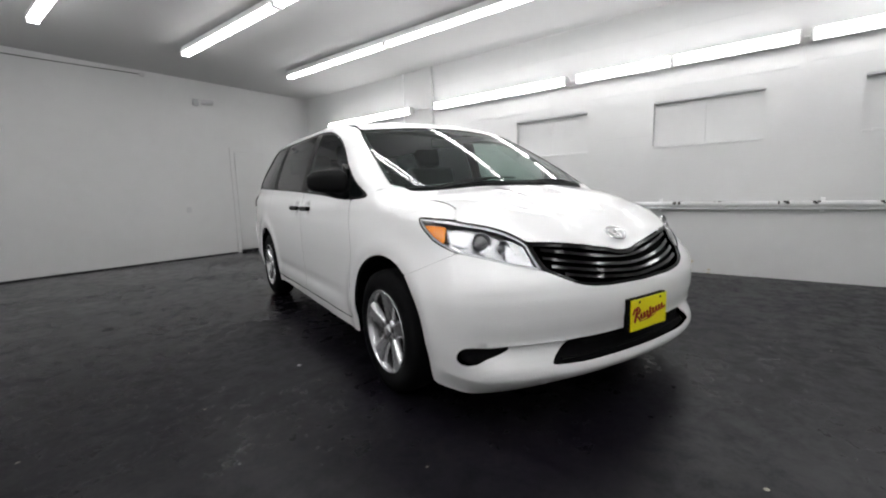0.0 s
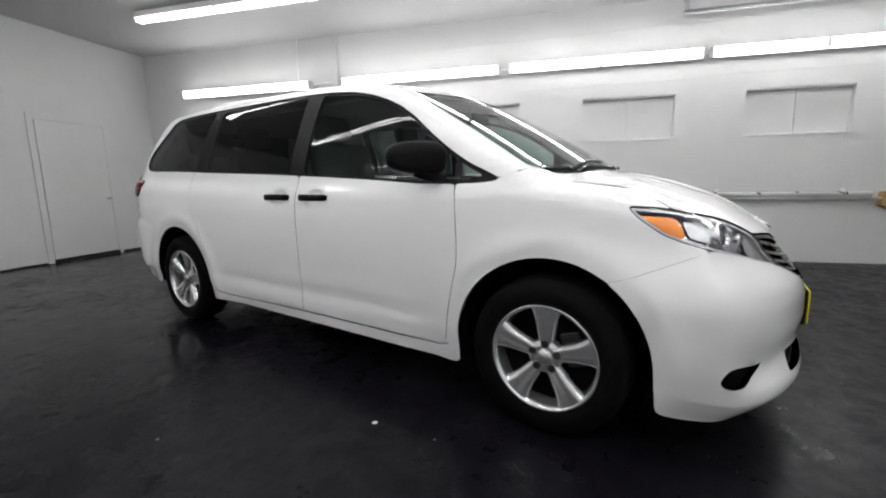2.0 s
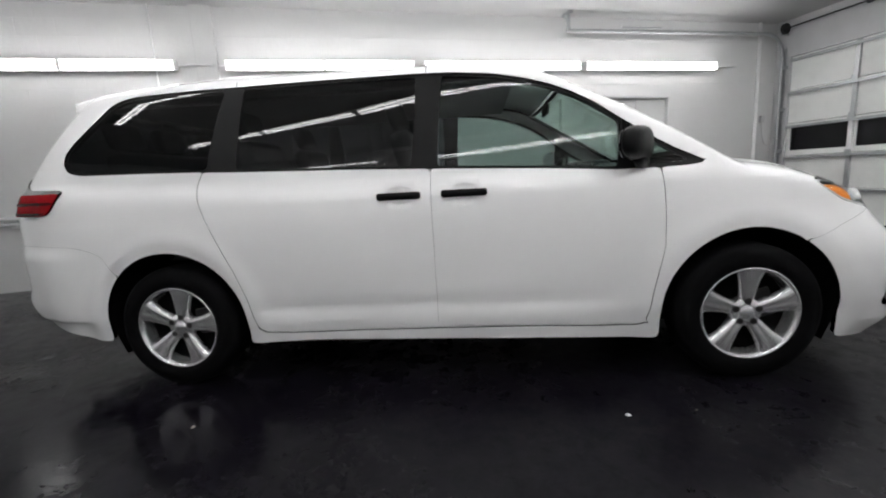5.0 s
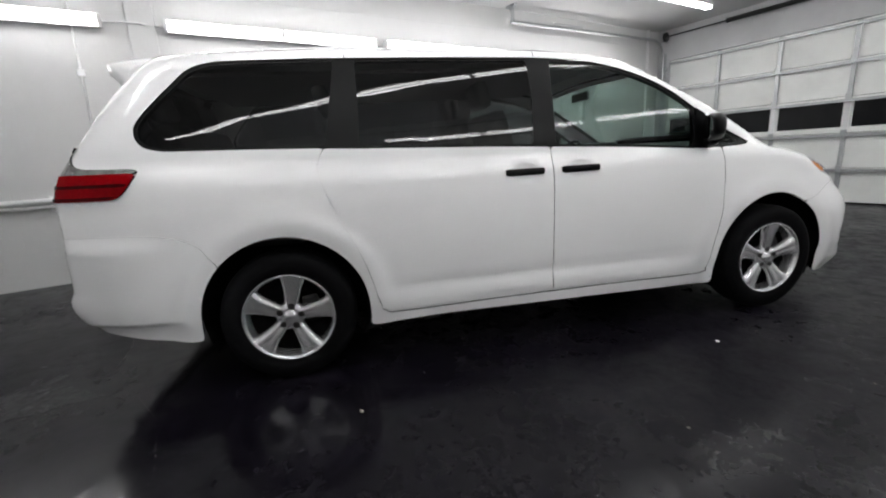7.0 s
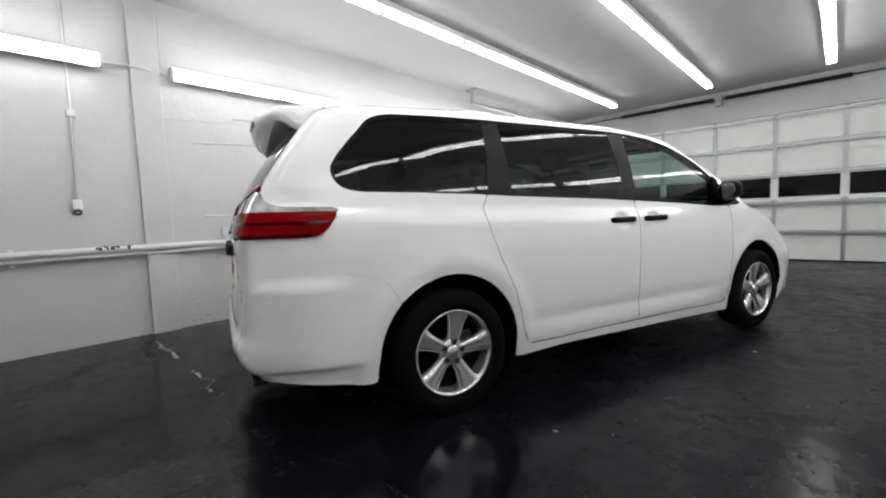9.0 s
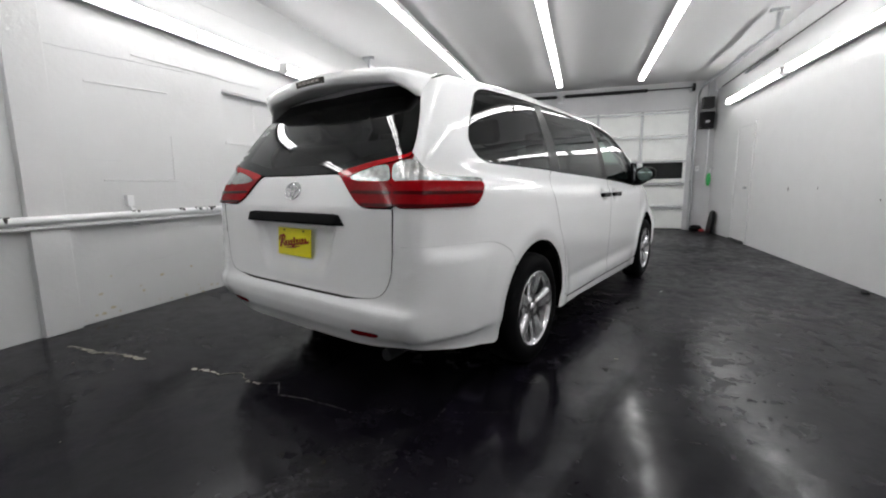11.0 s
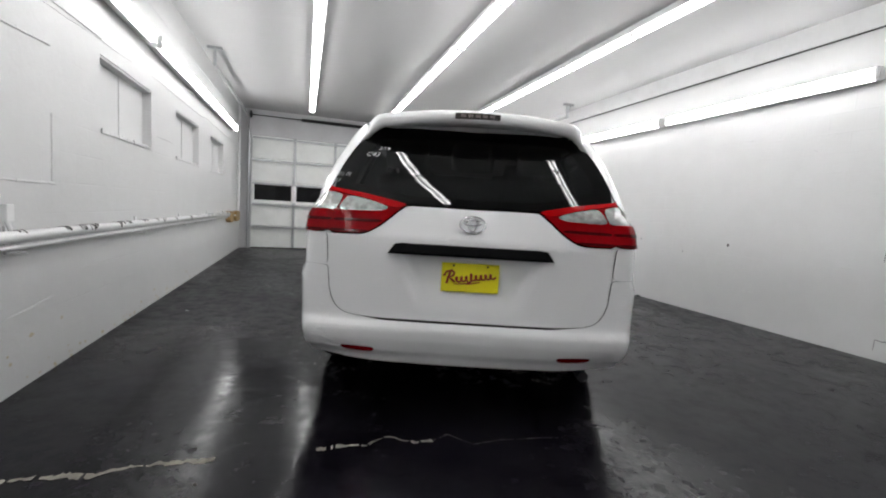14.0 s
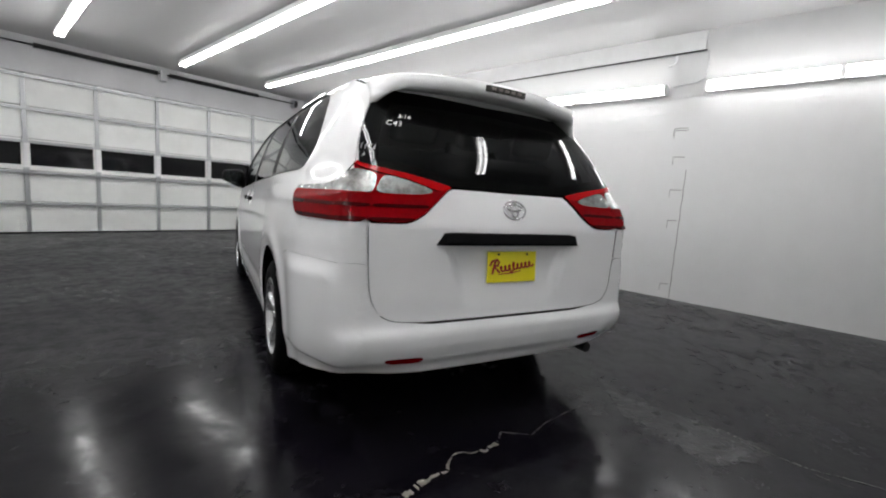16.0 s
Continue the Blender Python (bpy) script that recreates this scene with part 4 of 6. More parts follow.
# headlamps
lamp_loop = LAMP_LOW + GRILLE_GAP[::-1] + LAMP_TOP[::-1][:-1]
for fl in (False, True):
    s = -1 if fl else 1
    lamp = panel("headlamp", lamp_loop, "round", LAMP_GREY, van, step=0.02, gap=-0.002, lift=-0.030, depth=0, flip=fl, label="clear headlamp with amber turn signal")
    panel("cover", lamp_loop, "round", LENS, lamp, step=0.03, gap=0.004, lift=-0.002, depth=0.0, flip=fl, label="clear lamp cover")
    panel("rim", lamp_loop, "round", SMOKED, lamp, step=0.03, gap=0.0, lift=-0.003, depth=0.006, flip=fl,
          holes=[[on_round(*uv) for uv in inset(rounded(to_uv(lamp_loop, "round")), 0.0026)]])
    panel("bowl_edge", lamp_loop, "round", LAMP_WALL, lamp, step=0.03, gap=0.0032, lift=-0.006, depth=0.026, flip=fl,
          holes=[[on_round(*uv) for uv in inset(rounded(to_uv(lamp_loop, "round")), 0.011)]])
    panel("turn_signal", spots("r1.83,.962 r1.88,.962 r1.945,.958 r1.96,.905 r1.955,.872 r1.90,.902 r1.85,.945"), "round", AMBER, lamp, step=0.02, gap=0.0, lift=-0.010, depth=0.018, flip=fl, label="amber turn signal")
    panel("side_reflector", spots("r1.965,.955 r2.06,.945 r2.06,.862 r1.975,.885"), "round", REFLECTOR, lamp, step=0.02, gap=0.002, lift=-0.020, depth=0.012, flip=fl)
    panel("inner_trim", spots("r2.19,.90 r2.27,.865 r2.34,.765 r2.24,.79 r2.20,.80"), "round", REFLECTOR, lamp, step=0.02, gap=0.002, lift=-0.016, depth=0.014, flip=fl)
    for u, z, r0, deep in ((2.105, 0.878, 0.052, 0.03), (2.19, 0.852, 0.034, 0.035)):
        q = on_round(u, z)
        nn = body_normal(q[None])[0]
        nn = nn * 0.4 + np.array([0.15, 0.9, 0.0])
        nn /= np.linalg.norm(nn)
        bm = bmesh.new()
        add_lathe(bm, [(-0.03, r0 * 0.5), (-0.02, r0 * 0.8), (0.012, r0 * 1.02), (0.016, r0), (0.012, r0 * 0.92), (-0.006, r0 * 0.76)], "Z", 28)
        bm.transform(Matrix.Translation(q - deep * 0.75 * nn) @ Vector(nn).to_track_quat("Z", "Y").to_matrix().to_4x4())
        bm2 = bmesh.new()
        bmesh.ops.create_uvsphere(bm2, u_segments=20, v_segments=12, radius=r0 * 0.76)
        bmesh.ops.scale(bm2, vec=(1, 1, 0.55), verts=bm2.verts)
        bm2.transform(Matrix.Translation(q - deep * 0.85 * nn) @ Vector(nn).to_track_quat("Z", "Y").to_matrix().to_4x4())
        for b_ in (bm, bm2):
            if fl:
                bmesh.ops.scale(b_, vec=(-1, 1, 1), verts=b_.verts)
                bmesh.ops.reverse_faces(b_, faces=b_.faces)
        part("projector_ring", bm, REFLECTOR, lamp, smooth=True)
        part("projector_lens", bm2, PROJECTOR, lamp, smooth=True)

# doors, sills
def hollow(hy):
    return [[on_side(hy + 0.070 * r * math.cos(a), 1.022 + 0.040 * r * math.sin(a)) for a in [2 * math.pi * k / 28 for k in range(29)]] for r in (0.55, 0.8, 1.0, 1.25)]


FOOT = [[on_side(y, z) for y in np.linspace(1.1, -1.2, 24)] for z in (0.345, 0.38, 0.415, 0.43, 0.45)]
for fl in (False, True):
    fd = panel("front_door", DOOR_FRONT_SEAM + spots("s.98,.307 s.57,.315 s.2,.318") + MID_SEAM[::-1] + BELT[1:4][::-1], "round", PAINT, van, step=0.03, gap=0.0021, creases=hollow(0.135) + FOOT, flip=fl)
    sd = panel("sliding_door", MID_SEAM + spots("s-.4,.318 s-.8,.312 s-.98,.315") + SLIDE_SEAM[::-1] + BELT[5:8][::-1], "round", PAINT, van, step=0.03, gap=0.0021, creases=hollow(-0.195) + FOOT, flip=fl)
    panel("sill", SILL_LOW + spots("s1.09,.27 s1.03,.32 s.98,.30 s.57,.308 s.2,.311 s-.4,.311 s-.8,.305 s-.99,.308 s-1.035,.34 s-1.09,.28"), "round", PAINT, van, step=0.03, flip=fl)
    for dr, y0, y1 in ((fd, 0.02, 0.25), (sd, -0.31, -0.085)):
        pts = [(y0, 0.0), (y0 + 0.012, 0.020), (y0 + 0.05, 0.028), (y1 - 0.05, 0.028), (y1 - 0.012, 0.020), (y1, 0.0)]
        bm = bmesh.new()
        rings = []
        for y, d in pts:
            q = on_side(y, 1.018)
            w = 0.019 if d else 0.013
            rings.append([bm.verts.new((q[0] + d - 0.004 + 0.012 * math.cos(a), y, 1.018 + w * math.sin(a))) for a in [2 * math.pi * k / 12 for k in range(12)]])
        for a, b in zip(rings, rings[1:]):
            for k in range(12):
                bm.faces.new((a[k], a[(k + 1) % 12], b[(k + 1) % 12], b[k]))
        bm.faces.new(rings[0][::-1])
        bm.faces.new(rings[-1])
        bmesh.ops.recalc_face_normals(bm, faces=bm.faces)
        if fl:
            bmesh.ops.scale(bm, vec=(-1, 1, 1), verts=bm.verts)
            bmesh.ops.reverse_faces(bm, faces=bm.faces)
        part("handle", bm, BLACK_PLASTIC, dr, "black pull handle", smooth=True)

# body side: pillars, roof rail and rear quarter
REAR_ARCH = arch(-1.515, 0, 135)
TAIL_TOP = spots("r-2.32,1.262 r-2.308,1.21 r-2.282,1.172 r-2.24,1.155 r-2.15,1.151 r-2.06,1.148")
TAIL_LOW = spots("r-2.06,1.148 r-2.052,1.130 r-2.085,1.06 r-2.115,1.022 r-2.15,1.012 r-2.403,1.015")
side = (WS_EDGE + ROOF_EDGE[1:] + GATE_SIDE_UP + TAIL_TOP[1:] + TAIL_LOW[1:] + GATE_SIDE_LOW[1:2] + REAR_SEAM[::-1][:-1] +
        REAR_ARCH[::-1] + spots("s-1.095,.29 s-1.10,.245") + SLIDE_SEAM[::-1] + DLO_REAR[1:] + DLO_TOP[1:] + spots("s1.31,1.118"))
both("body_side", side, "round", PAINT, van, step=0.03, depth=0.012, gap=0.0012)

# white inner sheet that shows in the joints
inner_loop = (spots("s1.085,.262 s.8,.252 s.2,.258 s-.7,.27 s-1.07,.262 s-1.085,.30") + arch(-1.515, 0, 180, 0.424) +
              spots("r-2.05,.33 r-2.37,.42 r-2.455,.63 r-2.432,.75 r-2.425,.86 r-2.415,1.0 r-2.365,1.2 r-2.325,1.30 r-2.285,1.43 r-2.245,1.53 r-2.20,1.60 r-2.12,1.655 "
                    "s-1.93,1.61 s-2.03,1.50 s-2.12,1.39 s-2.135,1.30 s-2.08,1.212 s-1.6,1.196 s-1.25,1.185 s-.8,1.165 s-.03,1.132 s.5,1.103 s1.08,1.072 s1.27,1.083 "
                    "s1.33,1.12 t.862,1.37 t.80,1.46 t.74,1.6 t.70,1.72 t.665,1.84 t.70,1.905 r1.945,.985 r1.78,1.004 r1.815,.945 r1.90,.876 r1.97,.848 r2.06,.825 r1.99,.78 r1.84,.705") +
              arch(1.515, 42, 180, 0.4215) + spots("s1.085,.30"))
both("cowl_corner", spots("t.865,1.34 t.815,1.385 t.775,1.43 t.73,1.52 t.725,1.66 t.77,1.62 t.83,1.50 t.87,1.42"), "top", PAINT, van, step=0.03, lift=-0.004, depth=0, gap=0)
both("inner_panel", inner_loop, "round", PAINT, van, step=0.05, lift=-0.008, depth=0, gap=0)

# roof
half_roof = spots("t0,.71 t.3,.705 t.5,.69 t.62,.672") + ROOF_EDGE + spots("t.5,-2.16 t.25,-2.18 t0,-2.19")
right = half_roof[1:-1]
panel("roof", [half_roof[0]] + right + [half_roof[-1]] + [np.array([-p[0], p[1], p[2]]) for p in right[::-1]], "top", PAINT, van, step=0.06, gap=0.001)

# windscreen and cowl
ws_half = spots("t0,.725 t.3,.72 t.5,.70 t.62,.68") + WS_EDGE[::-1] + spots("t.75,1.43 t.6,1.475 t.4,1.51 t.2,1.525 t0,1.53")
right = ws_half[1:-1]
ws_loop = [ws_half[0]] + right + [ws_half[-1]] + [np.array([-p[0], p[1], p[2]]) for p in right[::-1]]
windscreen = panel("windscreen", ws_loop, "top", GLASS_FRONT, van, step=0.05, gap=0.004, lift=-0.003, depth=0, label="clear windscreen")
panel("windscreen_seal", ws_loop, "top", TRIM_BLACK, windscreen, step=0.03, gap=0.0, lift=-0.006, depth=0.02,
      holes=[[on_top(*uv) for uv in inset(rounded(to_uv(ws_loop, "top")), 0.022)]])
cowl_half = spots("t0,1.525 t.2,1.52 t.4,1.505 t.6,1.47 t.75,1.425 t.80,1.415 t.785,1.445 t.76,1.468 t.68,1.505 t.55,1.545 t.4,1.568 t.2,1.583 t0,1.585")
right = cowl_half[1:-1]
panel("cowl", [cowl_half[0]] + right + [cowl_half[-1]] + [np.array([-p[0], p[1], p[2]]) for p in right[::-1]], "top", GRAIN_BLACK, van, step=0.04, gap=-0.003, lift=-0.012, depth=0)
for x0, y0, x1, y1 in ((0.62, 1.50, -0.02, 1.50), (-0.10, 1.545, -0.70, 1.445)):
    wiper = new("wiper")
    wiper.parent = van
    pts = [on_top(x0 + (x1 - x0) * k / 14, y0 + (y1 - y0) * k / 14 - 0.01 * math.sin(math.pi * k / 14)) + np.array([0, 0, 0.004]) for k in range(15)]
    part("blade", tube(pts, 0.005, 6), BLACK_PLASTIC, wiper)
    pts = [on_top(x0 + (x1 - x0) * k / 8 * 0.6, y0 + 0.03 + (y1 - y0 - 0.03) * k / 8 * 0.6) + np.array([0, 0, 0.008]) for k in range(9)]
    part("arm", tube(pts, 0.006, 6), BLACK_PLASTIC, wiper)

# seams of the doors in the white rail over the pillars
for s in (1, -1):
    for y in (-0.045, -1.105):
        path = [on_side(y, 1.652 + 0.004 * k) * [s, 1, 1] for k in range(9)]
        part("rail_seam", strip(bmesh.new(), path, 0.0022, -0.0005, 0.0012), TRIM_BLACK, van)

# side windows
QUARTER = spots("s-1.235,1.212 s-1.6,1.224 s-1.97,1.234 s-2.045,1.25 s-2.085,1.29 s-2.09,1.345 s-2.05,1.405 s-1.97,1.492 s-1.87,1.595 s-1.81,1.625 s-1.74,1.638 s-1.47,1.643 s-1.165,1.643")
SLIDING = spots("s-1.07,1.203 s-.6,1.185 s-.13,1.163 s-.105,1.4 s-.10,1.633 s-.6,1.641 s-1.055,1.643 s-1.06,1.4")
FRONT_W = spots("s.005,1.157 s.3,1.141 s.6,1.124 s.885,1.103 s.895,1.2 s.90,1.325 s.78,1.415 s.68,1.475 s.57,1.523 s.44,1.567 s.29,1.60 s.04,1.628 s.02,1.4")
CORNER_W = spots("s1.0,1.115 s1.08,1.108 s1.18,1.108 s1.215,1.12 s1.13,1.165 s1.05,1.213 s1.0,1.245")
for fl in (False, True):
    frame_loop = BELT[::-1][:-1] + DLO_TIP[::-1] + DLO_TOP[::-1][1:] + DLO_REAR[::-1][1:-1]
    fr = panel("window_frame", frame_loop, "round", TRIM_BLACK, van, step=0.03, gap=-0.004, lift=-0.007, depth=0.02, holes=[QUARTER, SLIDING, FRONT_W, CORNER_W], flip=fl, label="black window surround and pillars")
    panel("quarter_window", QUARTER, "round", GLASS_DARK, van, step=0.05, gap=-0.004, lift=-0.008, depth=0, flip=fl, label="dark tinted quarter window")
    panel("sliding_window", SLIDING, "round", GLASS_DARK, van, step=0.05, gap=-0.004, lift=-0.008, depth=0, flip=fl, label="dark tinted side window")
    panel("front_window", FRONT_W, "round", GLASS_SIDE, van, step=0.05, gap=-0.004, lift=-0.009, depth=0, flip=fl, label="lightly tinted front side window")
    panel("corner_window", CORNER_W, "round", GLASS_SIDE, van, step=0.04, gap=-0.003, lift=-0.009, depth=0, flip=fl)

# tailgate
GLASS_LOW = spots(f"r-2.33,1.25 r-2.45,1.222 r-2.55,1.198 r-2.63,1.183 r-2.8,1.18 r{REAR_U},1.178")
GLASS_TOP = spots(f"r-2.17,1.632 r-2.3,1.645 r-2.6,1.65 r{REAR_U},1.655")
glass_half = GLASS_LOW[::-1] + GATE_SIDE_UP[1:-1][::-1] + GLASS_TOP


def over_rear(half):
    return half + [np.array([-p[0], p[1], p[2]]) for p in half[::-1] if abs(p[0]) > 1e-3]


gate_half = spots(f"r{REAR_U},.570 r-2.8,.570 r-2.6,.571") + GATE_SIDE_LOW[::-1] + spots("r-2.408,1.012 r-2.505,1.012 r-2.545,1.05 r-2.60,1.13 r-2.64,1.176 r-2.8,1.176") + spots(f"r{REAR_U},1.174")
tailgate = panel("tailgate", over_rear(gate_half), "round", PAINT, van, step=0.03, gap=0.0026, label="white tailgate")
rear_glass = panel("rear_window", over_rear(glass_half), "round", GLASS_REAR, tailgate, step=0.04, gap=0.003, lift=-0.002, depth=0, label="black tinted rear window")
panel("window_border", over_rear(glass_half), "round", GLOSS_BLACK, rear_glass, step=0.03, gap=0.001, lift=-0.006, depth=0.02,
      holes=[[on_round(*uv) for uv in inset(rounded(to_uv(over_rear(glass_half), "round")), 0.05)]])

# garnish bar with the latch handle, plate
bm = bmesh.new()
rings = []
for k in range(25):
    x = -0.44 + 0.88 * k / 24
    e = min(1.0, (0.44 - abs(x)) / 0.042)
    zc = 0.952
    base = on_round(REAR_U, zc)[1] + 0.045 * x * x * 0.3
    top, low_z = 0.922 + 0.055 * min(1, e * 1.05) + 0.004, 0.919
    d = 0.008 + 0.022 * min(1, e)
    rings.append([bm.verts.new(v) for v in ((x, base + 0.02, low_z), (x, base - d, low_z + 0.003), (x, base - d - 0.004, low_z + 0.25 * (top - low_z)), (x, base - d * 0.7, top - 0.004), (x, base + 0.02, top))])
for a, b in zip(rings, rings[1:]):
    for k in range(5):
        bm.faces.new((a[k], a[(k + 1) % 5], b[(k + 1) % 5], b[k]))
bm.faces.new(rings[0][::-1])
bm.faces.new(rings[-1])
bmesh.ops.recalc_face_normals(bm, faces=bm.faces)
part("garnish_bar", bm, GRAIN_BLACK, tailgate, "black bar above the plate")


def plate(name, m, parent):
    th = new(name)
    th.parent, th.matrix_basis = parent, m
    th["label"] = "yellow dealer plate with dark red script"
    part("sheet", box(-0.153, -0.003, -0.077, 0.153, 0.003, 0.077, 0.002), PLATE_YELLOW, th)
    # the script name as a plain slanted brush stroke of the same size
    swash = [(-0.140, 0.006), (-0.128, 0.028), (-0.098, 0.036), (-0.084, 0.024), (-0.092, 0.008), (-0.112, 0.000), (-0.094, -0.014), (-0.080, -0.026)]
    part("script", tube([(x, -0.0034, z) for x, z in swash], 0.0062, 6), PLATE_RED, th)
    part("script", tube([(-0.106, -0.0034, 0.030), (-0.116, -0.0034, 0.0), (-0.124, -0.0034, -0.034)], 0.0066, 6), PLATE_RED, th)
    stroke = [(-0.078 + 0.205 * k / 132 + 0.008 * math.cos(k * 0.38), -0.012 + 0.026 * k / 132 + (0.024 if 44 < k < 61 else 0.0125) * math.sin(k * 0.38)) for k in range(133)]
    part("script", tube([(x, -0.0034, z) for x, z in stroke], 0.0056, 5), PLATE_RED, th)
    part("underline", tube([(-0.085, -0.0034, -0.036), (0.0, -0.0034, -0.030), (0.055, -0.0034, -0.020)], [0.002, 0.004, 0.002], 5), PLATE_RED, th)
    for x in (-0.09, 0.09):
        part("screw", box(x - 0.006, -0.007, 0.058, x + 0.006, -0.003, 0.068, 0.002), DISC, th)


plate("rear_plate", pose(0.004, -2.535, 0.812, -4, 0, 0), van)
plate("front_plate", pose(0.0, 2.474, 0.497, 0, 0, 180), van)
part("plate_bracket", box(-0.157, 2.44, 0.415, 0.157, 2.466, 0.578, 0.004), GRAIN_BLACK, van)

# tail lamps
for fl in (False, True):
    lamp = panel("tail_lamp", spots("r-2.056,1.126 r-2.085,1.062 r-2.115,1.022 r-2.15,1.014 r-2.398,1.016 r-2.397,1.132 r-2.2,1.128"), "round", RED_LENS, van,
                 step=0.03, gap=-0.0015, lift=0.010, depth=0.035, flip=fl, label="red tail lamp with a clear upper section")
    panel("reverse_lens", spots("r-2.06,1.146 r-2.15,1.150 r-2.24,1.155 r-2.285,1.173 r-2.312,1.212 r-2.326,1.232 r-2.384,1.214 r-2.397,1.134 r-2.2,1.130 r-2.058,1.129"), "round", CLEAR_LENS, lamp, step=0.02, gap=-0.0015, lift=0.006, depth=0.03, flip=fl, label="clear lens")
    panel("dark_band", spots("r-2.08,1.085 r-2.397,1.088 r-2.397,1.074 r-2.086,1.071"), "round", RED_DEEP, lamp, step=0.02, gap=0, lift=0.0125, depth=0.003, flip=fl)
    panel("dark_band", spots("r-2.112,1.030 r-2.398,1.032 r-2.398,1.018 r-2.15,1.016"), "round", RED_DEEP, lamp, step=0.02, gap=0, lift=0.0125, depth=0.003, flip=fl)
    gate_lamp = panel("tailgate_lamp", spots("r-2.4,1.016 r-2.502,1.016 r-2.54,1.05 r-2.595,1.13 r-2.625,1.168 r-2.60,1.160 r-2.568,1.150 r-2.53,1.136 r-2.45,1.132 r-2.4,1.130"), "round", RED_LENS, tailgate, step=0.03, gap=-0.0015, lift=0.010, depth=0.035, flip=fl, label="red tail lamp on the tailgate")
    panel("lamp_base", spots("r-2.315,1.262 r-2.33,1.252 r-2.45,1.224 r-2.55,1.20 r-2.635,1.178 r-2.59,1.13 r-2.535,1.05 r-2.50,1.018 r-2.393,1.018 r-2.388,1.19 r-2.325,1.225"), "round", RED_LENS, gate_lamp, step=0.03, gap=0, lift=0.003, depth=0, flip=fl)
    panel("reverse_lens", spots("r-2.40,1.135 r-2.46,1.135 r-2.53,1.139 r-2.568,1.154 r-2.53,1.172 r-2.46,1.196 r-2.40,1.212"), "round", CLEAR_LENS, gate_lamp, step=0.02, gap=-0.0015, lift=0.008, depth=0.03, flip=fl, label="clear reversing lens")
    panel("red_edge", spots("r-2.32,1.264 r-2.332,1.25 r-2.45,1.224 r-2.55,1.20 r-2.64,1.178 r-2.62,1.163 r-2.574,1.159 r-2.53,1.177 r-2.46,1.201 r-2.396,1.217 r-2.329,1.240"), "round", RED_BRIGHT, gate_lamp, step=0.02, gap=-0.0015, lift=0.011, depth=0.03, flip=fl, label="bright red upper edge")
    panel("dark_band", spots("r-2.4,1.032 r-2.522,1.033 r-2.504,1.018 r-2.4,1.018"), "round", RED_DEEP, gate_lamp, step=0.02, gap=0, lift=0.0125, depth=0.003, flip=fl)
    panel("dark_band", spots("r-2.402,1.088 r-2.55,1.092 r-2.56,1.078 r-2.402,1.074"), "round", RED_DEEP, gate_lamp, step=0.02, gap=0, lift=0.0125, depth=0.003, flip=fl)

# rear bumper
half = spots("s-1.945,.27 s-1.94,.36") + arch(-1.515, 180, 135)[1:] + REAR_SEAM[1:] + GATE_SIDE_LOW[2:] + spots(f"r-2.6,.563 r-2.8,.562 r{REAR_U},.562")
low = spots(f"r{REAR_U},.325 r-2.8,.326 r-2.6,.33 r-2.47,.336 r-2.40,.345 r-2.34,.347 r-2.28,.339 r-2.2,.321 r-2.07,.294 r-2.0,.275")
whole = over_rear(half) + [np.array([-p[0], p[1], p[2]]) for p in low[::-1]] + low[1:]
REAR_CREASES = [over_rear([on_round(u, z) for u in np.linspace(-2.0, REAR_U, 24)]) for z in (0.375, 0.385, 0.397, 0.41, 0.505, 0.52, 0.535, 0.552)]
for dz in (-0.012, 0.0, 0.012):
    curve = [on_round(u, float(scoop_z(on_round(u, 0.72)[0])) + dz) for u in np.linspace(-2.412, -2.22, 18)]
    REAR_CREASES += [curve, [p * [-1, 1, 1] for p in curve]]
rear_bumper = panel("rear_bumper", whole, "round", PAINT, van, step=0.02, gap=0.0002, creases=REAR_CREASES, depth=0.03)
for fl in (False, True):
    panel("reflector", spots("r-2.465,.418 r-2.475,.398 r-2.57,.393 r-2.585,.413"), "round", RED_LENS, rear_bumper, step=0.02, gap=-0.003, lift=0.003, depth=0.006, flip=fl, label="dark red reflector")

# spoiler
SPOILER_Y = -2.375
bm = bmesh.new()
rings = []
for k in range(41):
    x = -0.66 + 1.32 * k / 40
    e = abs(x) / 0.66
    drop = max(0, (e - 0.80) / 0.20) ** 2
    root = on_top(min(abs(x), 0.648), -2.04)
    tail_y = SPOILER_Y + 0.22 * x * x + 0.06 * drop
    tail_z = 1.722 - 0.095 * x * x - 0.035 * drop
    h = 0.072 + 0.015 * drop
    mid = (root[1] + tail_y) / 2
    under = 0.05 * drop
    ring = [(root[1], root[2] + 0.002), (mid, (root[2] + tail_z) / 2 + 0.012 * (1 - drop)), (tail_y + 0.03, tail_z + 0.003), (tail_y, tail_z - 0.008), (tail_y + 0.006, tail_z - h + 0.01),
            (tail_y + 0.03, tail_z - h), (-2.24, tail_z - h + 0.004 - under), (-2.15, tail_z - 0.05 - under)]
    ring = [np.array([x, y, z]) for y, z in ring]
    # the ends wrap down on to the pillar along the seam
    near = float(ease(e, 0.86, 1.0))
    s0, s1, s2, s3 = on_top(0.648, -2.06), on_round(-2.113, 1.66), on_round(-2.175, 1.60), on_round(-2.208, 1.55)
    seam = [s0, s0 * 0.4 + s1 * 0.6, s1, s1 * 0.5 + s2 * 0.5, s2, s3, s3 * [0.96, 0.985, 1], s1 * [0.95, 0.99, 0.985]]
    flip_x = -1.0 if x < 0 else 1.0
    rings.append([bm.verts.new(p * (1 - near) + (q + [0.002, -0.002, 0.002]) * [flip_x, 1, 1] * near) for p, q in zip(ring, seam)])
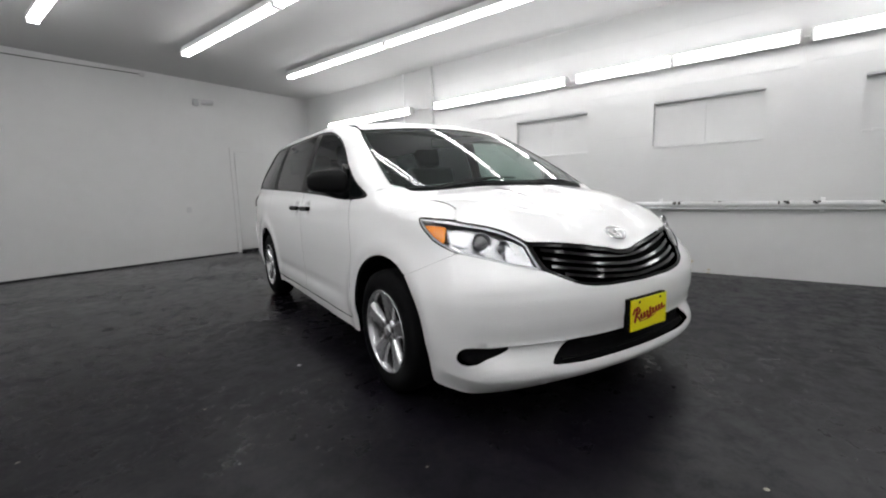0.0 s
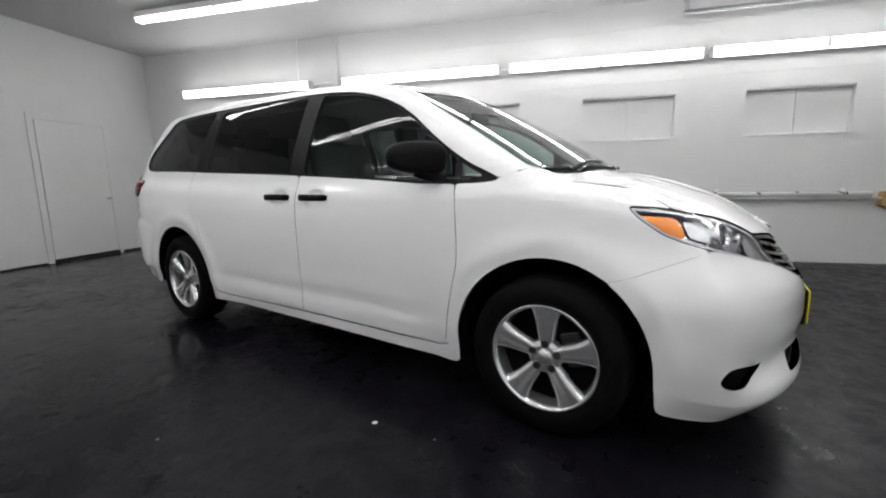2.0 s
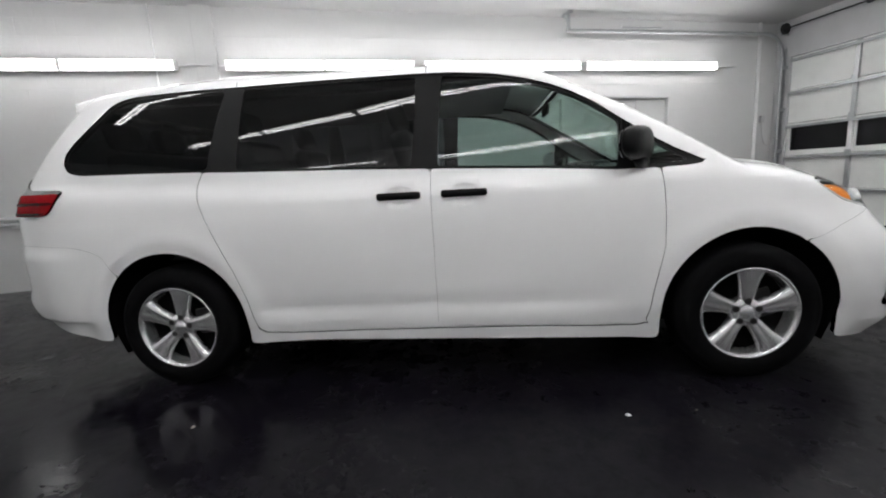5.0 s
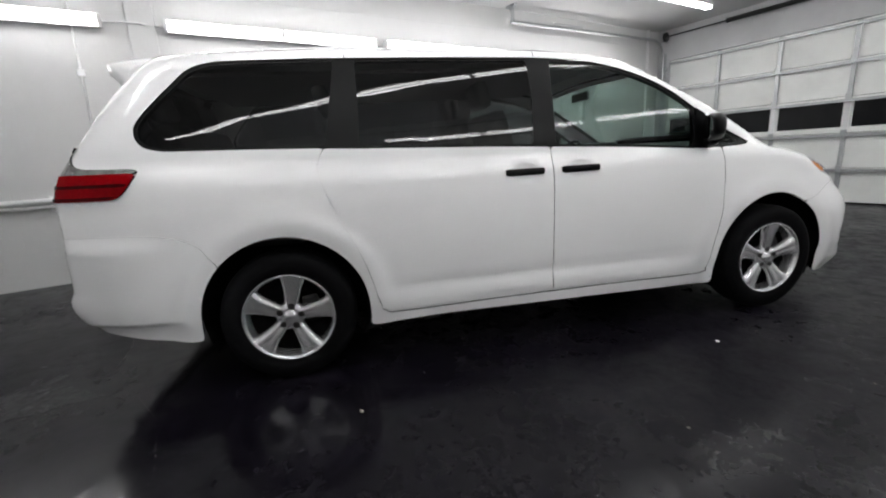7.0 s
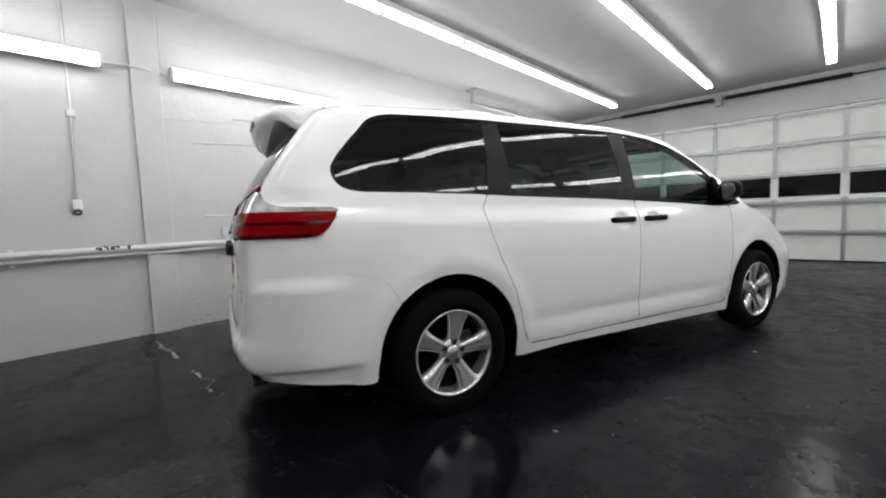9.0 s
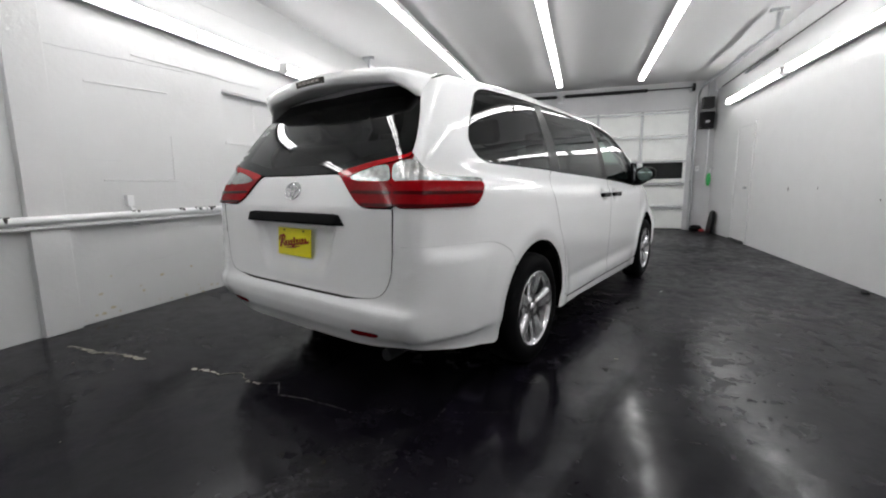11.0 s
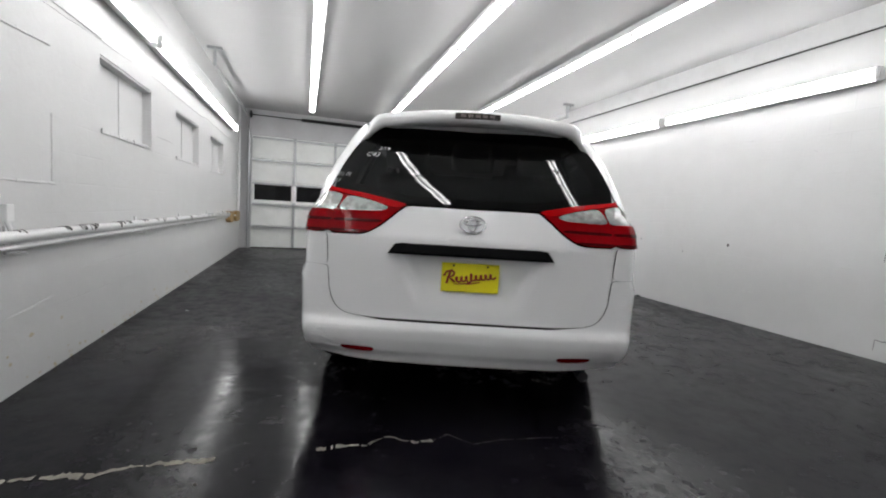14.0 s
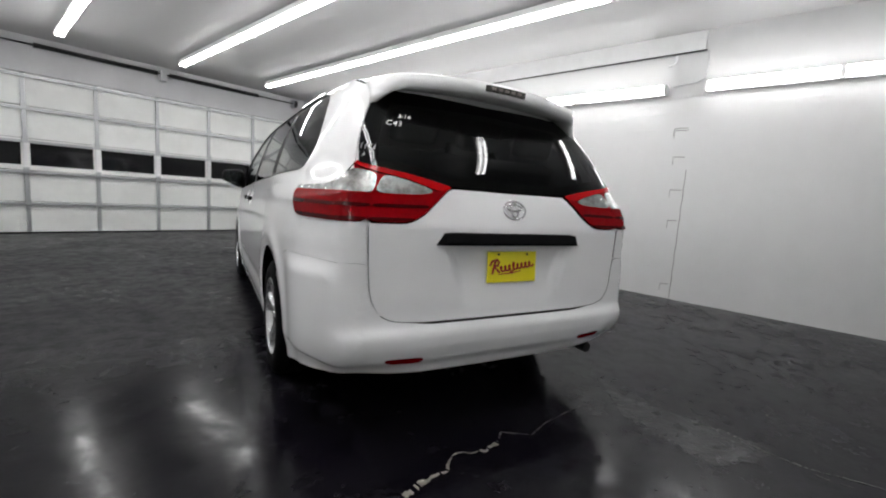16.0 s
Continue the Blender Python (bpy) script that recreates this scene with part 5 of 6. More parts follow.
for a, b in zip(rings, rings[1:]):
    for k in range(8):
        bm.faces.new((a[k], a[(k + 1) % 8], b[(k + 1) % 8], b[k]))
bm.faces.new(rings[0][::-1])
bm.faces.new(rings[-1])
bmesh.ops.recalc_face_normals(bm, faces=bm.faces)
spoiler = part("spoiler", bm, PAINT, tailgate, "white roof spoiler", smooth=True)
bm = bmesh.new()
rings = []
for k in range(9):
    x = -0.125 + 0.25 * k / 8
    y, z = SPOILER_Y + 0.22 * x * x, 1.722 - 0.105 * x * x
    rings.append([bm.verts.new(v) for v in ((x, y - 0.004, z - 0.018), (x, y + 0.002, z - 0.05), (x, y + 0.02, z - 0.05), (x, y + 0.02, z - 0.018))])
for a, b in zip(rings, rings[1:]):
    for k in range(4):
        bm.faces.new((a[k], a[(k + 1) % 4], b[(k + 1) % 4], b[k]))
bm.faces.new(rings[0][::-1])
bm.faces.new(rings[-1])
bmesh.ops.recalc_face_normals(bm, faces=bm.faces)
brake = part("brake_light", bm, SMOKED, spoiler, "smoky grey high brake light")
for k in range(5):
    x = -0.08 + 0.04 * k
    part("diode", box(x - 0.014, SPOILER_Y - 0.0065, 1.682, x + 0.014, SPOILER_Y + 0.001, 1.696, 0.002), SMOKED_LIGHT, brake)


# door mirrors
def door_mirror(s):
    th = new("door_mirror")
    th.parent = van
    th["label"] = "black plastic door mirror"
    bm = bmesh.new()
    bmesh.ops.create_uvsphere(bm, u_segments=28, v_segments=18, radius=1.0)
    for v in bm.verts:
        x, y, z = v.co
        q = [math.copysign(abs(c) ** 0.66, c) for c in (x, y, z)]
        yy = q[1] * ((0.062 - 0.016 * q[0]) if q[1] > 0 else 0.050)
        wide = 1.0 - 0.20 * (q[0] + 1) / 2
        v.co = (s * (1.074 + 0.112 * q[0]), 0.928 + yy - 0.064 * q[0], 1.202 + (0.086 if q[2] > 0 else 0.084 - 0.012 * q[0]) * wide * q[2])
    if s < 0:
        bmesh.ops.reverse_faces(bm, faces=bm.faces)
    part("housing", bm, BLACK_PLASTIC, th, smooth=True)
    bm = bmesh.new()
    add_prism(bm, [(0.098 * math.cos(a), 1.20 + 0.064 * math.sin(a)) for a in [2 * math.pi * k / 24 for k in range(24)]], "Y", -0.002, 0.002)
    bm.transform(pose(s * 1.074, 0.876, 0, 0, 0, -s * 29))
    part("mirror_glass", bm, MIRROR, th)
    part("arm", tube([(s * 0.955, 1.00, 1.115), (s * 1.02, 0.97, 1.125), (s * 1.08, 0.93, 1.15)], [0.035, 0.032, 0.03], 12), BLACK_PLASTIC, th, smooth=True)
    bm = bmesh.new()
    add_prism(bm, [(0.90, 1.10), (0.965, 1.105), (0.965, 1.285), (0.905, 1.32)], "X", s * 0.93, s * 0.955)
    part("sail_panel", bm, BLACK_PLASTIC, th)


door_mirror(1)
door_mirror(-1)


# wheels
def wheel(m, parent):
    th = new("wheel")
    th.parent, th.matrix_basis = parent, m
    bm = bmesh.new()
    prof = [(-0.10, 0.232), (-0.112, 0.262), (-0.108, 0.305), (-0.088, 0.338), (-0.05, 0.3475), (0.05, 0.3475), (0.088, 0.338), (0.105, 0.305), (0.110, 0.270), (0.100, 0.240), (0.092, 0.232)]
    add_lathe(bm, prof, "X", 64)
    part("tyre", bm, RUBBER, th, smooth=True)
    bm = bmesh.new()
    add_lathe(bm, [(0.095, 0.232), (0.101, 0.2355), (0.104, 0.232), (0.100, 0.222), (0.072, 0.2165), (0.02, 0.210), (-0.09, 0.215)], "X", 64)
    rim = part("rim", bm, ALLOY, th, "silver alloy five-spoke rim", smooth=True)
    # five broad spokes with rounded windows between them
    for k in range(5):
        bm = bmesh.new()
        rows = []
        for r, hw, x in ((0.030, 0.027, 0.074), (0.062, 0.031, 0.077), (0.10, 0.037, 0.082), (0.14, 0.043, 0.087), (0.175, 0.051, 0.091), (0.20, 0.061, 0.094), (0.219, 0.078, 0.096)):
            rows.append([bm.verts.new((x - d, r, w * hw)) for w, d in ((-1.0, 0.035), (-0.92, 0.006), (-0.55, 0.0), (-0.2, 0.002), (0.2, 0.002), (0.55, 0.0), (0.92, 0.006), (1.0, 0.035))])
        for a, b in zip(rows, rows[1:]):
            for j in range(7):
                bm.faces.new((a[j], a[j + 1], b[j + 1], b[j]))
        bmesh.ops.recalc_face_normals(bm, faces=bm.faces)
        bm.transform(Matrix.Rotation(2 * math.pi * k / 5, 4, "X"))
        part("spoke", bm, ALLOY, rim, smooth=True)
        a = 2 * math.pi * k / 5
        bm = bmesh.new()
        add_lathe(bm, [(0.0785, 0.0170), (0.0800, 0.0165), (0.0788, 0.0145), (0.0786, 0.0095), (0.083, 0.0085), (0.083, 0.0005)], "X", 12)
        bmesh.ops.translate(bm, vec=(0, 0.057 * math.cos(a), 0.057 * math.sin(a)), verts=bm.verts)
        part("wheel_nut", bm, NUT, rim)
    bm = bmesh.new()
    add_lathe(bm, [(0.03, 0.076), (0.068, 0.074), (0.0745, 0.066), (0.0755, 0.036), (0.075, 0.032), (0.083, 0.0305), (0.085, 0.027), (0.086, 0.0005)], "X", 40)
    part("hub_cap", bm, ALLOY, rim, smooth=True)
    bm = bmesh.new()
    add_lathe(bm, [(0.0, 0.06), (0.012, 0.06), (0.012, 0.150), (-0.012, 0.150), (-0.012, 0.06)], "X", 40)
    disc = part("brake_disc", bm, DISC, th)
    part("caliper", box(-0.045, 0.07, -0.075, 0.03, 0.155, 0.075, 0.015), DISC, th)
    # added black sheet for the shade between the spokes; covers disc and inner barrel
    bm = bmesh.new()
    add_lathe(bm, [(0.016, 0.02), (0.016, 0.210)], "X", 40)
    part("back_plate", bm, WELL_BLACK, th)
    return th


first_wheel = wheel(pose(0.893, 1.515, 0.3475, 17), van)
for x, y, turn, spin in ((0.893, -1.515, 0, 8), (-0.893, 1.515, 180, 40), (-0.893, -1.515, 180, 25)):
    copy_thing(first_wheel, pose(x, y, 0.3475, 0, 0, turn) @ pose(0, 0, 0, spin))

# wheel wells and underside
for s in (1, -1):
    for y in (1.515, -1.515):
        bm = bmesh.new()
        n = 22
        inner, outer = [], []
        for k in range(n + 1):
            a = radians(-25 + 230 * k / n)
            inner.append(bm.verts.new((s * 0.58, y + 0.419 * math.cos(a), 0.36 + 0.419 * math.sin(a))))
            yy, zz = y + 0.419 * math.cos(a), 0.36 + 0.419 * math.sin(a)
            outer.append(bm.verts.new((s * (min(1.0, float(half_width(yy, max(zz, 0.25)))) - 0.012), yy, zz)))
        for k in range(n):
            bm.faces.new((inner[k], inner[k + 1], outer[k + 1], outer[k]))
        bm.faces.new(inner)
        part("wheel_well", bm, WELL_BLACK, van, smooth=False)
bm = box(-0.90, -1.08, 0.215, 0.90, 1.08, 0.30)
add_box(bm, -0.56, 1.0, 0.22, 0.56, 2.30, 0.36)
add_box(bm, -0.56, -2.40, 0.30, 0.56, -1.0, 0.40)
add_box(bm, -0.80, -2.42, 0.35, 0.80, -1.98, 0.42)
add_box(bm, -0.80, 1.96, 0.215, 0.80, 2.20, 0.30)
part("underbody", bm, WELL_BLACK, van)
part("exhaust_tip", tube([(0.66, -2.25, 0.305), (0.66, -2.50, 0.295)], 0.03, 16), BLACK_STEEL, van)

# cabin
bm = box(-0.93, -1.08, 0.40, 0.93, 1.05, 0.44)
add_box(bm, -0.57, -2.35, 0.40, 0.57, -1.08, 0.44)
add_box(bm, -0.57, 1.05, 0.40, 0.57, 1.30, 0.44)
part("cabin_floor", bm, CABIN_DARK, van)
part("rear_bulkhead", box(-0.80, -2.42, 0.44, 0.80, -2.36, 1.05), CABIN_DARK, van)
for s in (1, -1):
    a, b = sorted((s * 0.90, s * 0.945))
    part("door_card", box(a, -1.06, 0.44, b, 1.06, 1.10, 0.01), CABIN_DARK, van)
    part("quarter_card", box(a, -2.15, 0.80, b, -1.07, 1.10, 0.01), CABIN_DARK, van)
bm = bmesh.new()
add_prism(bm, [(1.46, 0.82), (1.50, 1.09), (1.40, 1.125), (1.12, 1.13), (0.98, 1.09), (0.93, 1.02), (0.97, 0.82)], "X", -0.78, 0.78)
dash = part("dashboard", bm, CABIN_DARK, van)
part("instrument_hood", box(-0.62, 0.94, 1.09, -0.22, 1.2, 1.16, 0.03), CABIN_DARK, dash)
part("headliner", box(-0.64, -2.0, 1.60, 0.64, 0.42, 1.62), CABIN_LIGHT, van)
steer = new("steering_wheel")
steer.parent, steer.matrix_basis = van, pose(-0.42, 0.80, 1.02, 62, 0, 0)
part("rim", tube([(0.185 * math.cos(k * math.pi / 20), 0.185 * math.sin(k * math.pi / 20), 0) for k in range(40)], 0.015, 10, closed=True), CABIN_DARK, steer, smooth=True)
part("hub", box(-0.075, -0.065, -0.04, 0.075, 0.06, 0.0, 0.02), CABIN_DARK, steer)
for a in (0, 180, 270):
    part("spoke", tube([(0.05 * math.cos(radians(a)), 0.05 * math.sin(radians(a)), -0.015), (0.182 * math.cos(radians(a)), 0.182 * math.sin(radians(a)), -0.002)], 0.014, 8), CABIN_DARK, steer)
part("column", tube([(0, 0, -0.03), (0, 0.0, -0.30)], 0.04, 12), CABIN_DARK, steer)
part("inner_mirror", box(-0.12, 0.68, 1.48, 0.12, 0.70, 1.545, 0.012), CABIN_DARK, van)


def seat(x, y, w, rake=16, back=0.64):
    th = new("seat")
    th.parent, th.matrix_basis = van, pose(x, y, 0.44)
    part("cushion", box(-w / 2, -0.22, 0.22, w / 2, 0.30, 0.38, 0.05), SEAT_GREY, th, smooth=True)
    part("base", box(-w / 2 + 0.05, -0.18, 0.0, w / 2 - 0.05, 0.24, 0.22, 0.01), CABIN_DARK, th)
    bm = box(-w / 2, -0.065, 0.0, w / 2, 0.065, back, 0.055)
    for v in bm.verts:
        v.co.x *= 1.0 - 0.16 * max(0, v.co.z - 0.3)
    bm.transform(pose(0, -0.22, 0.32, rake, 0, 0))
    part("backrest", bm, SEAT_GREY, th, smooth=True)
    for k in ([0] if w < 0.8 else [-0.4, 0, 0.4]):
        bm = box(-0.13, -0.045, back + 0.03, 0.13, 0.045, back + 0.20, 0.04)
        bm.transform(pose(k, -0.22, 0.32, rake, 0, 0))
        part("headrest", bm, SEAT_GREY, th, smooth=True)
    return th


for x, y, w in ((0.43, 0.15, 0.54), (-0.43, 0.15, 0.54), (0.43, -0.82, 0.52), (-0.43, -0.82, 0.52), (0.0, -1.72, 1.22)):
    seat(x, y, w)


# ---- fittings along the west wall ----
rail = thing("pipe_rail", "white painted pipe rail with chipped bare black patches along the wall", "pipe rail")
PIPE_X, PIPE_Z = WEST + 0.075, 0.885
part("main_pipe", tube([(PIPE_X, SOUTH + 0.02, PIPE_Z + 0.015), (PIPE_X, -2.0, PIPE_Z + 0.008), (PIPE_X, 5.15, PIPE_Z - 0.012)], 0.031, 14), TRIM_WHITE, rail, smooth=True)
part("lower_pipe", tube([(PIPE_X - 0.01, SOUTH + 0.02, PIPE_Z - 0.045), (PIPE_X - 0.01, 6.05, PIPE_Z - 0.062)], 0.016, 10), TRIM_WHITE, rail, smooth=True)
rng = random.Random(4)
bare = [(-2.55, 0.10), (-2.42, 0.12), (-1.42, 0.06), (-0.98, 0.05), (-0.78, 0.16), (-0.60, 0.07), (-0.22, 0.18), (0.0, 0.08), (0.38, 0.10), (0.75, 0.06), (0.95, 0.08), (1.4, 0.05),
        (2.05, 0.09), (2.5, 0.06), (3.1, 0.09), (3.4, 0.05), (3.9, 0.10), (4.35, 0.06), (4.8, 0.08)]
for y, l in bare:
    bm = bmesh.new()
    for k in range(int(1.4 * l / 0.016)):
        a0 = rng.uniform(-0.4, 1.9)
        span = rng.uniform(0.7, 1.9)
        z0 = PIPE_Z + 0.004 - 0.003 * y
        y0, y1 = y + k * 0.016, y + k * 0.016 + rng.uniform(0.012, 0.03)
        pts = [(a0 + span * j / 4) for j in range(5)]
        lo = [bm.verts.new((PIPE_X + 0.0322 * math.cos(a), y0 + rng.uniform(-0.004, 0.004), z0 + 0.0322 * math.sin(a))) for a in pts]
        hi = [bm.verts.new((PIPE_X + 0.0322 * math.cos(a), y1 + rng.uniform(-0.004, 0.004), z0 + 0.0322 * math.sin(a))) for a in pts]
        for j in range(4):
            bm.faces.new((lo[j], lo[j + 1], hi[j + 1], hi[j]))
    part("bare_patch", bm, RUST, rail, "bare black metal where the paint is gone")
for y in (-4.4, -3.1, -1.35, 0.45, 1.9, 3.5, 4.9):
    bm = box(WEST, y - 0.02, PIPE_Z - 0.10, WEST + 0.012, y + 0.02, PIPE_Z + 0.06, 0.003)
    add_box(bm, WEST, y - 0.012, PIPE_Z - 0.092, PIPE_X + 0.02, y + 0.012, PIPE_Z - 0.078, 0.003)
    part("bracket", bm, TRIM_WHITE, rail)

fitting = thing("wall_box", "small white painted junction box on the wall", "junction box")
part("body", box(WEST, -1.42, 0.965, WEST + 0.05, -1.36, 1.06, 0.006), TRIM_WHITE, fitting)
part("spout", tube([(WEST + 0.03, -1.39, 0.975), (WEST + 0.045, -1.385, 0.915)], 0.012, 8), TRIM_WHITE, fitting)

for y0, y1 in ((5.25, 5.70), (6.08, 6.54)):
    th = thing("wooden_block", "tan wooden block fixed on the wall by the pipe rail", "wood block", group="wooden blocks on the wall")
    bm = bmesh.new()
    add_prism(bm, [(y0, 0.74), (y0 + 0.10, 0.69), (y1 - 0.10, 0.69), (y1, 0.74), (y1 - 0.02, 0.90), (y1 - 0.16, 0.915), (y0 + 0.16, 0.915), (y0 + 0.02, 0.90)], "X", WEST + 0.002, WEST + 0.09)
    part("block", bm, WOOD_TAN, th)

drain = thing("white_conduit", "white vertical conduit on the wall by the garage door", "conduit")
part("upright", tube([(WEST + 0.03, 6.68, TOP), (WEST + 0.03, 6.70, 0.88), (WEST + 0.03, 6.66, 0.845), (WEST + 0.03, 6.55, 0.835)], 0.026, 12), TRIM_WHITE, drain, smooth=True)
part("switch_box", box(WEST, 6.80, 1.72, WEST + 0.05, 6.88, 1.84, 0.006), HEADER_GREY, drain)
part("cable", tube([(WEST + 0.02, 6.84, 1.72), (WEST + 0.03, 6.86, 1.5), (WEST + 0.02, 6.93, 1.36), (WEST + 0.015, 7.0, 1.32)], 0.006, 6), HEADER_GREY, drain)
link = thing("lamp_conduit", "thin white conduit joining the wall lamps", "conduit")
for k, (y0, y1) in enumerate(((-2.38, -1.84), (5.72, 6.2), (0.66, 0.74), (3.23, 3.28))):
    part("run", tube([(WEST + 0.02, y0, 2.66), (WEST + (0.085 if k == 0 else 0.02), (y0 + y1) / 2, 2.66), (WEST + 0.02, y1, 2.66)], 0.009, 8), TRIM_WHITE, link)
pull = thing("pull_conduit", "thin white vertical conduit ending in a small box on the wall", "conduit")
part("upright", tube([(WEST + 0.014, -2.61, TOP), (WEST + 0.014, -2.62, 2.2), (WEST + 0.014, -2.64, 1.36)], 0.010, 8), TRIM_WHITE, pull, smooth=True)
part("coupling", box(WEST + 0.001, -2.655, 2.12, WEST + 0.035, -2.585, 2.19, 0.008), TRIM_WHITE, pull)
part("end_box", box(WEST + 0.001, -2.675, 1.28, WEST + 0.045, -2.605, 1.37, 0.008), TRIM_WHITE, pull)
part("ring", tube([(WEST + 0.025, -2.64 + 0.026 * math.cos(a), 1.255 + 0.018 * math.sin(a)) for a in [2 * math.pi * k / 14 for k in range(14)]], 0.006, 6, closed=True), BLACK_STEEL, pull)
# thin crack lines in the painted blocks
bm = bmesh.new()
rng = random.Random(9)
for y0, z0, y1, z1 in ((-1.95, 2.20, -0.3, 2.30), (-0.3, 2.30, 0.4, 2.33), (-1.7, 1.36, -1.4, 1.36), (0.95, 2.36, 3.2, 2.37), (3.3, 2.40, 6.2, 2.40), (-1.5, 0.42, -0.9, 0.47), (4.95, 1.99, 5.7, 2.0), (1.1, 1.78, 1.7, 1.78),
                       (-1.8, 3.02, 6.5, 3.06), (-1.88, 2.72, -1.87, 3.30)):
    n = max(3, int(abs(y1 - y0) / 0.12))
    pts = [(WEST + 0.0005, y0 + (y1 - y0) * k / n, z0 + (z1 - z0) * k / n + rng.uniform(-0.004, 0.004)) for k in range(n + 1)]
    add_tube(bm, pts, 0.0022, 5)
structure("wall_cracks", bm, HEADER_GREY, "hairline cracks along painted block joints", "wall crack")
# dirt and flaking low on the west wall
bm = bmesh.new()
rng = random.Random(12)
for k in range(70):
    y, z = rng.uniform(-2.1, 3.0), abs(rng.gauss(0, 0.05)) + 0.002
    if rng.random() < 0.12:
        y, z = rng.uniform(-1.9, -0.8), rng.uniform(0.1, 0.4)
    n = 7
    r0 = rng.uniform(0.004, 0.020)
    c = bm.verts.new((WEST + 0.0012, y, z))
    ring = [bm.verts.new((WEST + 0.0012, y + 1.6 * r0 * rng.uniform(0.5, 1) * math.cos(2 * math.pi * j / n), max(0.001, z + r0 * rng.uniform(0.5, 1) * math.sin(2 * math.pi * j / n)))) for j in range(n)]
    for j in range(n):
        bm.faces.new((c, ring[j], ring[(j + 1) % n]))
structure("wall_flakes", bm, FLAKE_TAN, "tan flaked paint low on the wall", "wall stain")

# ---- east wall ----
cond = thing("dark_conduit", "thin dark conduit under the fascia, dropping to the lamp", "conduit")
part("run", tube([(EAST - 0.02, 6.6, 3.115), (EAST - 0.02, 2.0, 3.12), (EAST - 0.02, -2.0, 3.13)], 0.010, 8), BLACK_STEEL, cond)
part("drop", tube([(EAST - 0.005, -2.02, 3.13), (EAST - 0.005, -2.03, 2.95), (EAST - 0.005, -2.01, 2.80), (EAST - 0.005, -1.93, 2.76), (EAST - 0.005, -1.66, 2.735)], 0.008, 8), HEADER_GREY, cond)
part("hook", tube([(EAST + 0.0, -1.66, TOP), (EAST + 0.0, -1.67, 3.05), (EAST + 0.0, -1.64, 3.01), (EAST + 0.0, -1.58, 3.0)], 0.012, 8), TRIM_WHITE, cond)
part("black_sleeve", tube([(EAST - 0.03, 3.9, 3.08), (EAST - 0.03, 5.2, 3.06)], 0.022, 8), BLACK_STEEL, cond)

bm = bmesh.new()
rng = random.Random(3)
for z, w in ((2.215, 0.16), (2.185, 0.15), (1.85, 0.13), (1.43, 0.12), (1.03, 0.10), (0.19, 0.09)):
    pts = [(EAST + 0.03, -1.90 + w * k / 6, z + rng.uniform(-0.004, 0.004)) for k in range(7)]
    add_tube(bm, pts, 0.0045, 6)
    add_tube(bm, [(EAST + 0.03, -1.90 + w, z), (EAST + 0.03, -1.895 + w, z - 0.10)], 0.003, 5)
add_tube(bm, [(EAST + 0.03, -1.935 + 0.006 * math.sin(9 * k), 0.01 + 0.12 * k) for k in range(15)], 0.0038, 5)
structure("old_hinge_marks", bm, MARK_DARK, "row of old filled notches beside the seam", "wall mark")
bm = bmesh.new()
for y, z, r0 in ((-0.26, 0.95, 0.022), (1.2, 0.92, 0.014), (2.4, 1.02, 0.016), (0.4, 0.80, 0.010), (3.2, 1.0, 0.03)):
    bmesh.ops.create_circle(bm, cap_ends=True, segments=9, radius=r0, matrix=Matrix.Translation((EAST + 0.0285, y, z)) @ Matrix.Rotation(math.pi / 2, 4, "Y") @ Matrix.Diagonal((1, 0.8, 1, 1)))
structure("wall_dents", bm, MARK_DARK, "small grey knocks in the painted wall", "wall mark")

bm = bmesh.new()
rng = random.Random(8)
for y0, y1, z in ((-0.25, -1.12, 1.64), (-0.99, -1.13, 1.225), (-1.25, -1.38, 1.225), (-1.05, -1.14, 2.035), (-1.48, -1.63, 0.825), (-0.5, -0.67, 0.405), (-1.62, -1.73, 0.39), (-1.57, -1.76, 1.425),
                  (0.02, -0.5, 2.235), (0.3, 1.3, 2.05), (0.6, 1.9, 1.64), (1.2, 1.6, 1.23), (1.7, 2.8, 0.82), (2.2, 3.4, 2.04), (-0.9, 0.2, 0.82)):
    n = max(4, int(abs(y1 - y0) / 0.05))
    for k in range(n):
        if rng.random() < 0.7:
            add_tube(bm, [(EAST + 0.0295, y0 + (y1 - y0) * (k + j / 2) / n, z + rng.uniform(-0.003, 0.003)) for j in range(3)], rng.uniform(0.002, 0.0042), 5)
structure("paint_ridge", bm, BLOCK_WHITE, "thin ridges of paint along block joints", "wall patch")

door_e = thing("door_2", "flush white painted door in the wall, closed", "door", kind="structure")
part("leaf", box(EAST + 0.015, 4.70, 0.04, EAST + 0.055, 5.42, 2.10, 0.004), WALL_WHITE, door_e)
bm = box(EAST + 0.008, 4.63, 0, EAST + 0.045, 4.695, 2.16, 0.003)
add_box(bm, EAST + 0.008, 5.425, 0, EAST + 0.045, 5.49, 2.16, 0.003)
add_box(bm, EAST + 0.008, 4.695, 2.105, EAST + 0.045, 5.425, 2.16, 0.003)
part("door_frame", bm, WALL_WHITE, door_e)
part("knob", tube([(EAST + 0.02, 4.78, 1.0), (EAST - 0.04, 4.78, 1.0)], [0.012, 0.026], 12), GALV, door_e)
part("threshold", box(EAST - 0.02, 4.66, 0.001, EAST + 0.03, 5.46, 0.035, 0.004), BLACK_STEEL, door_e)

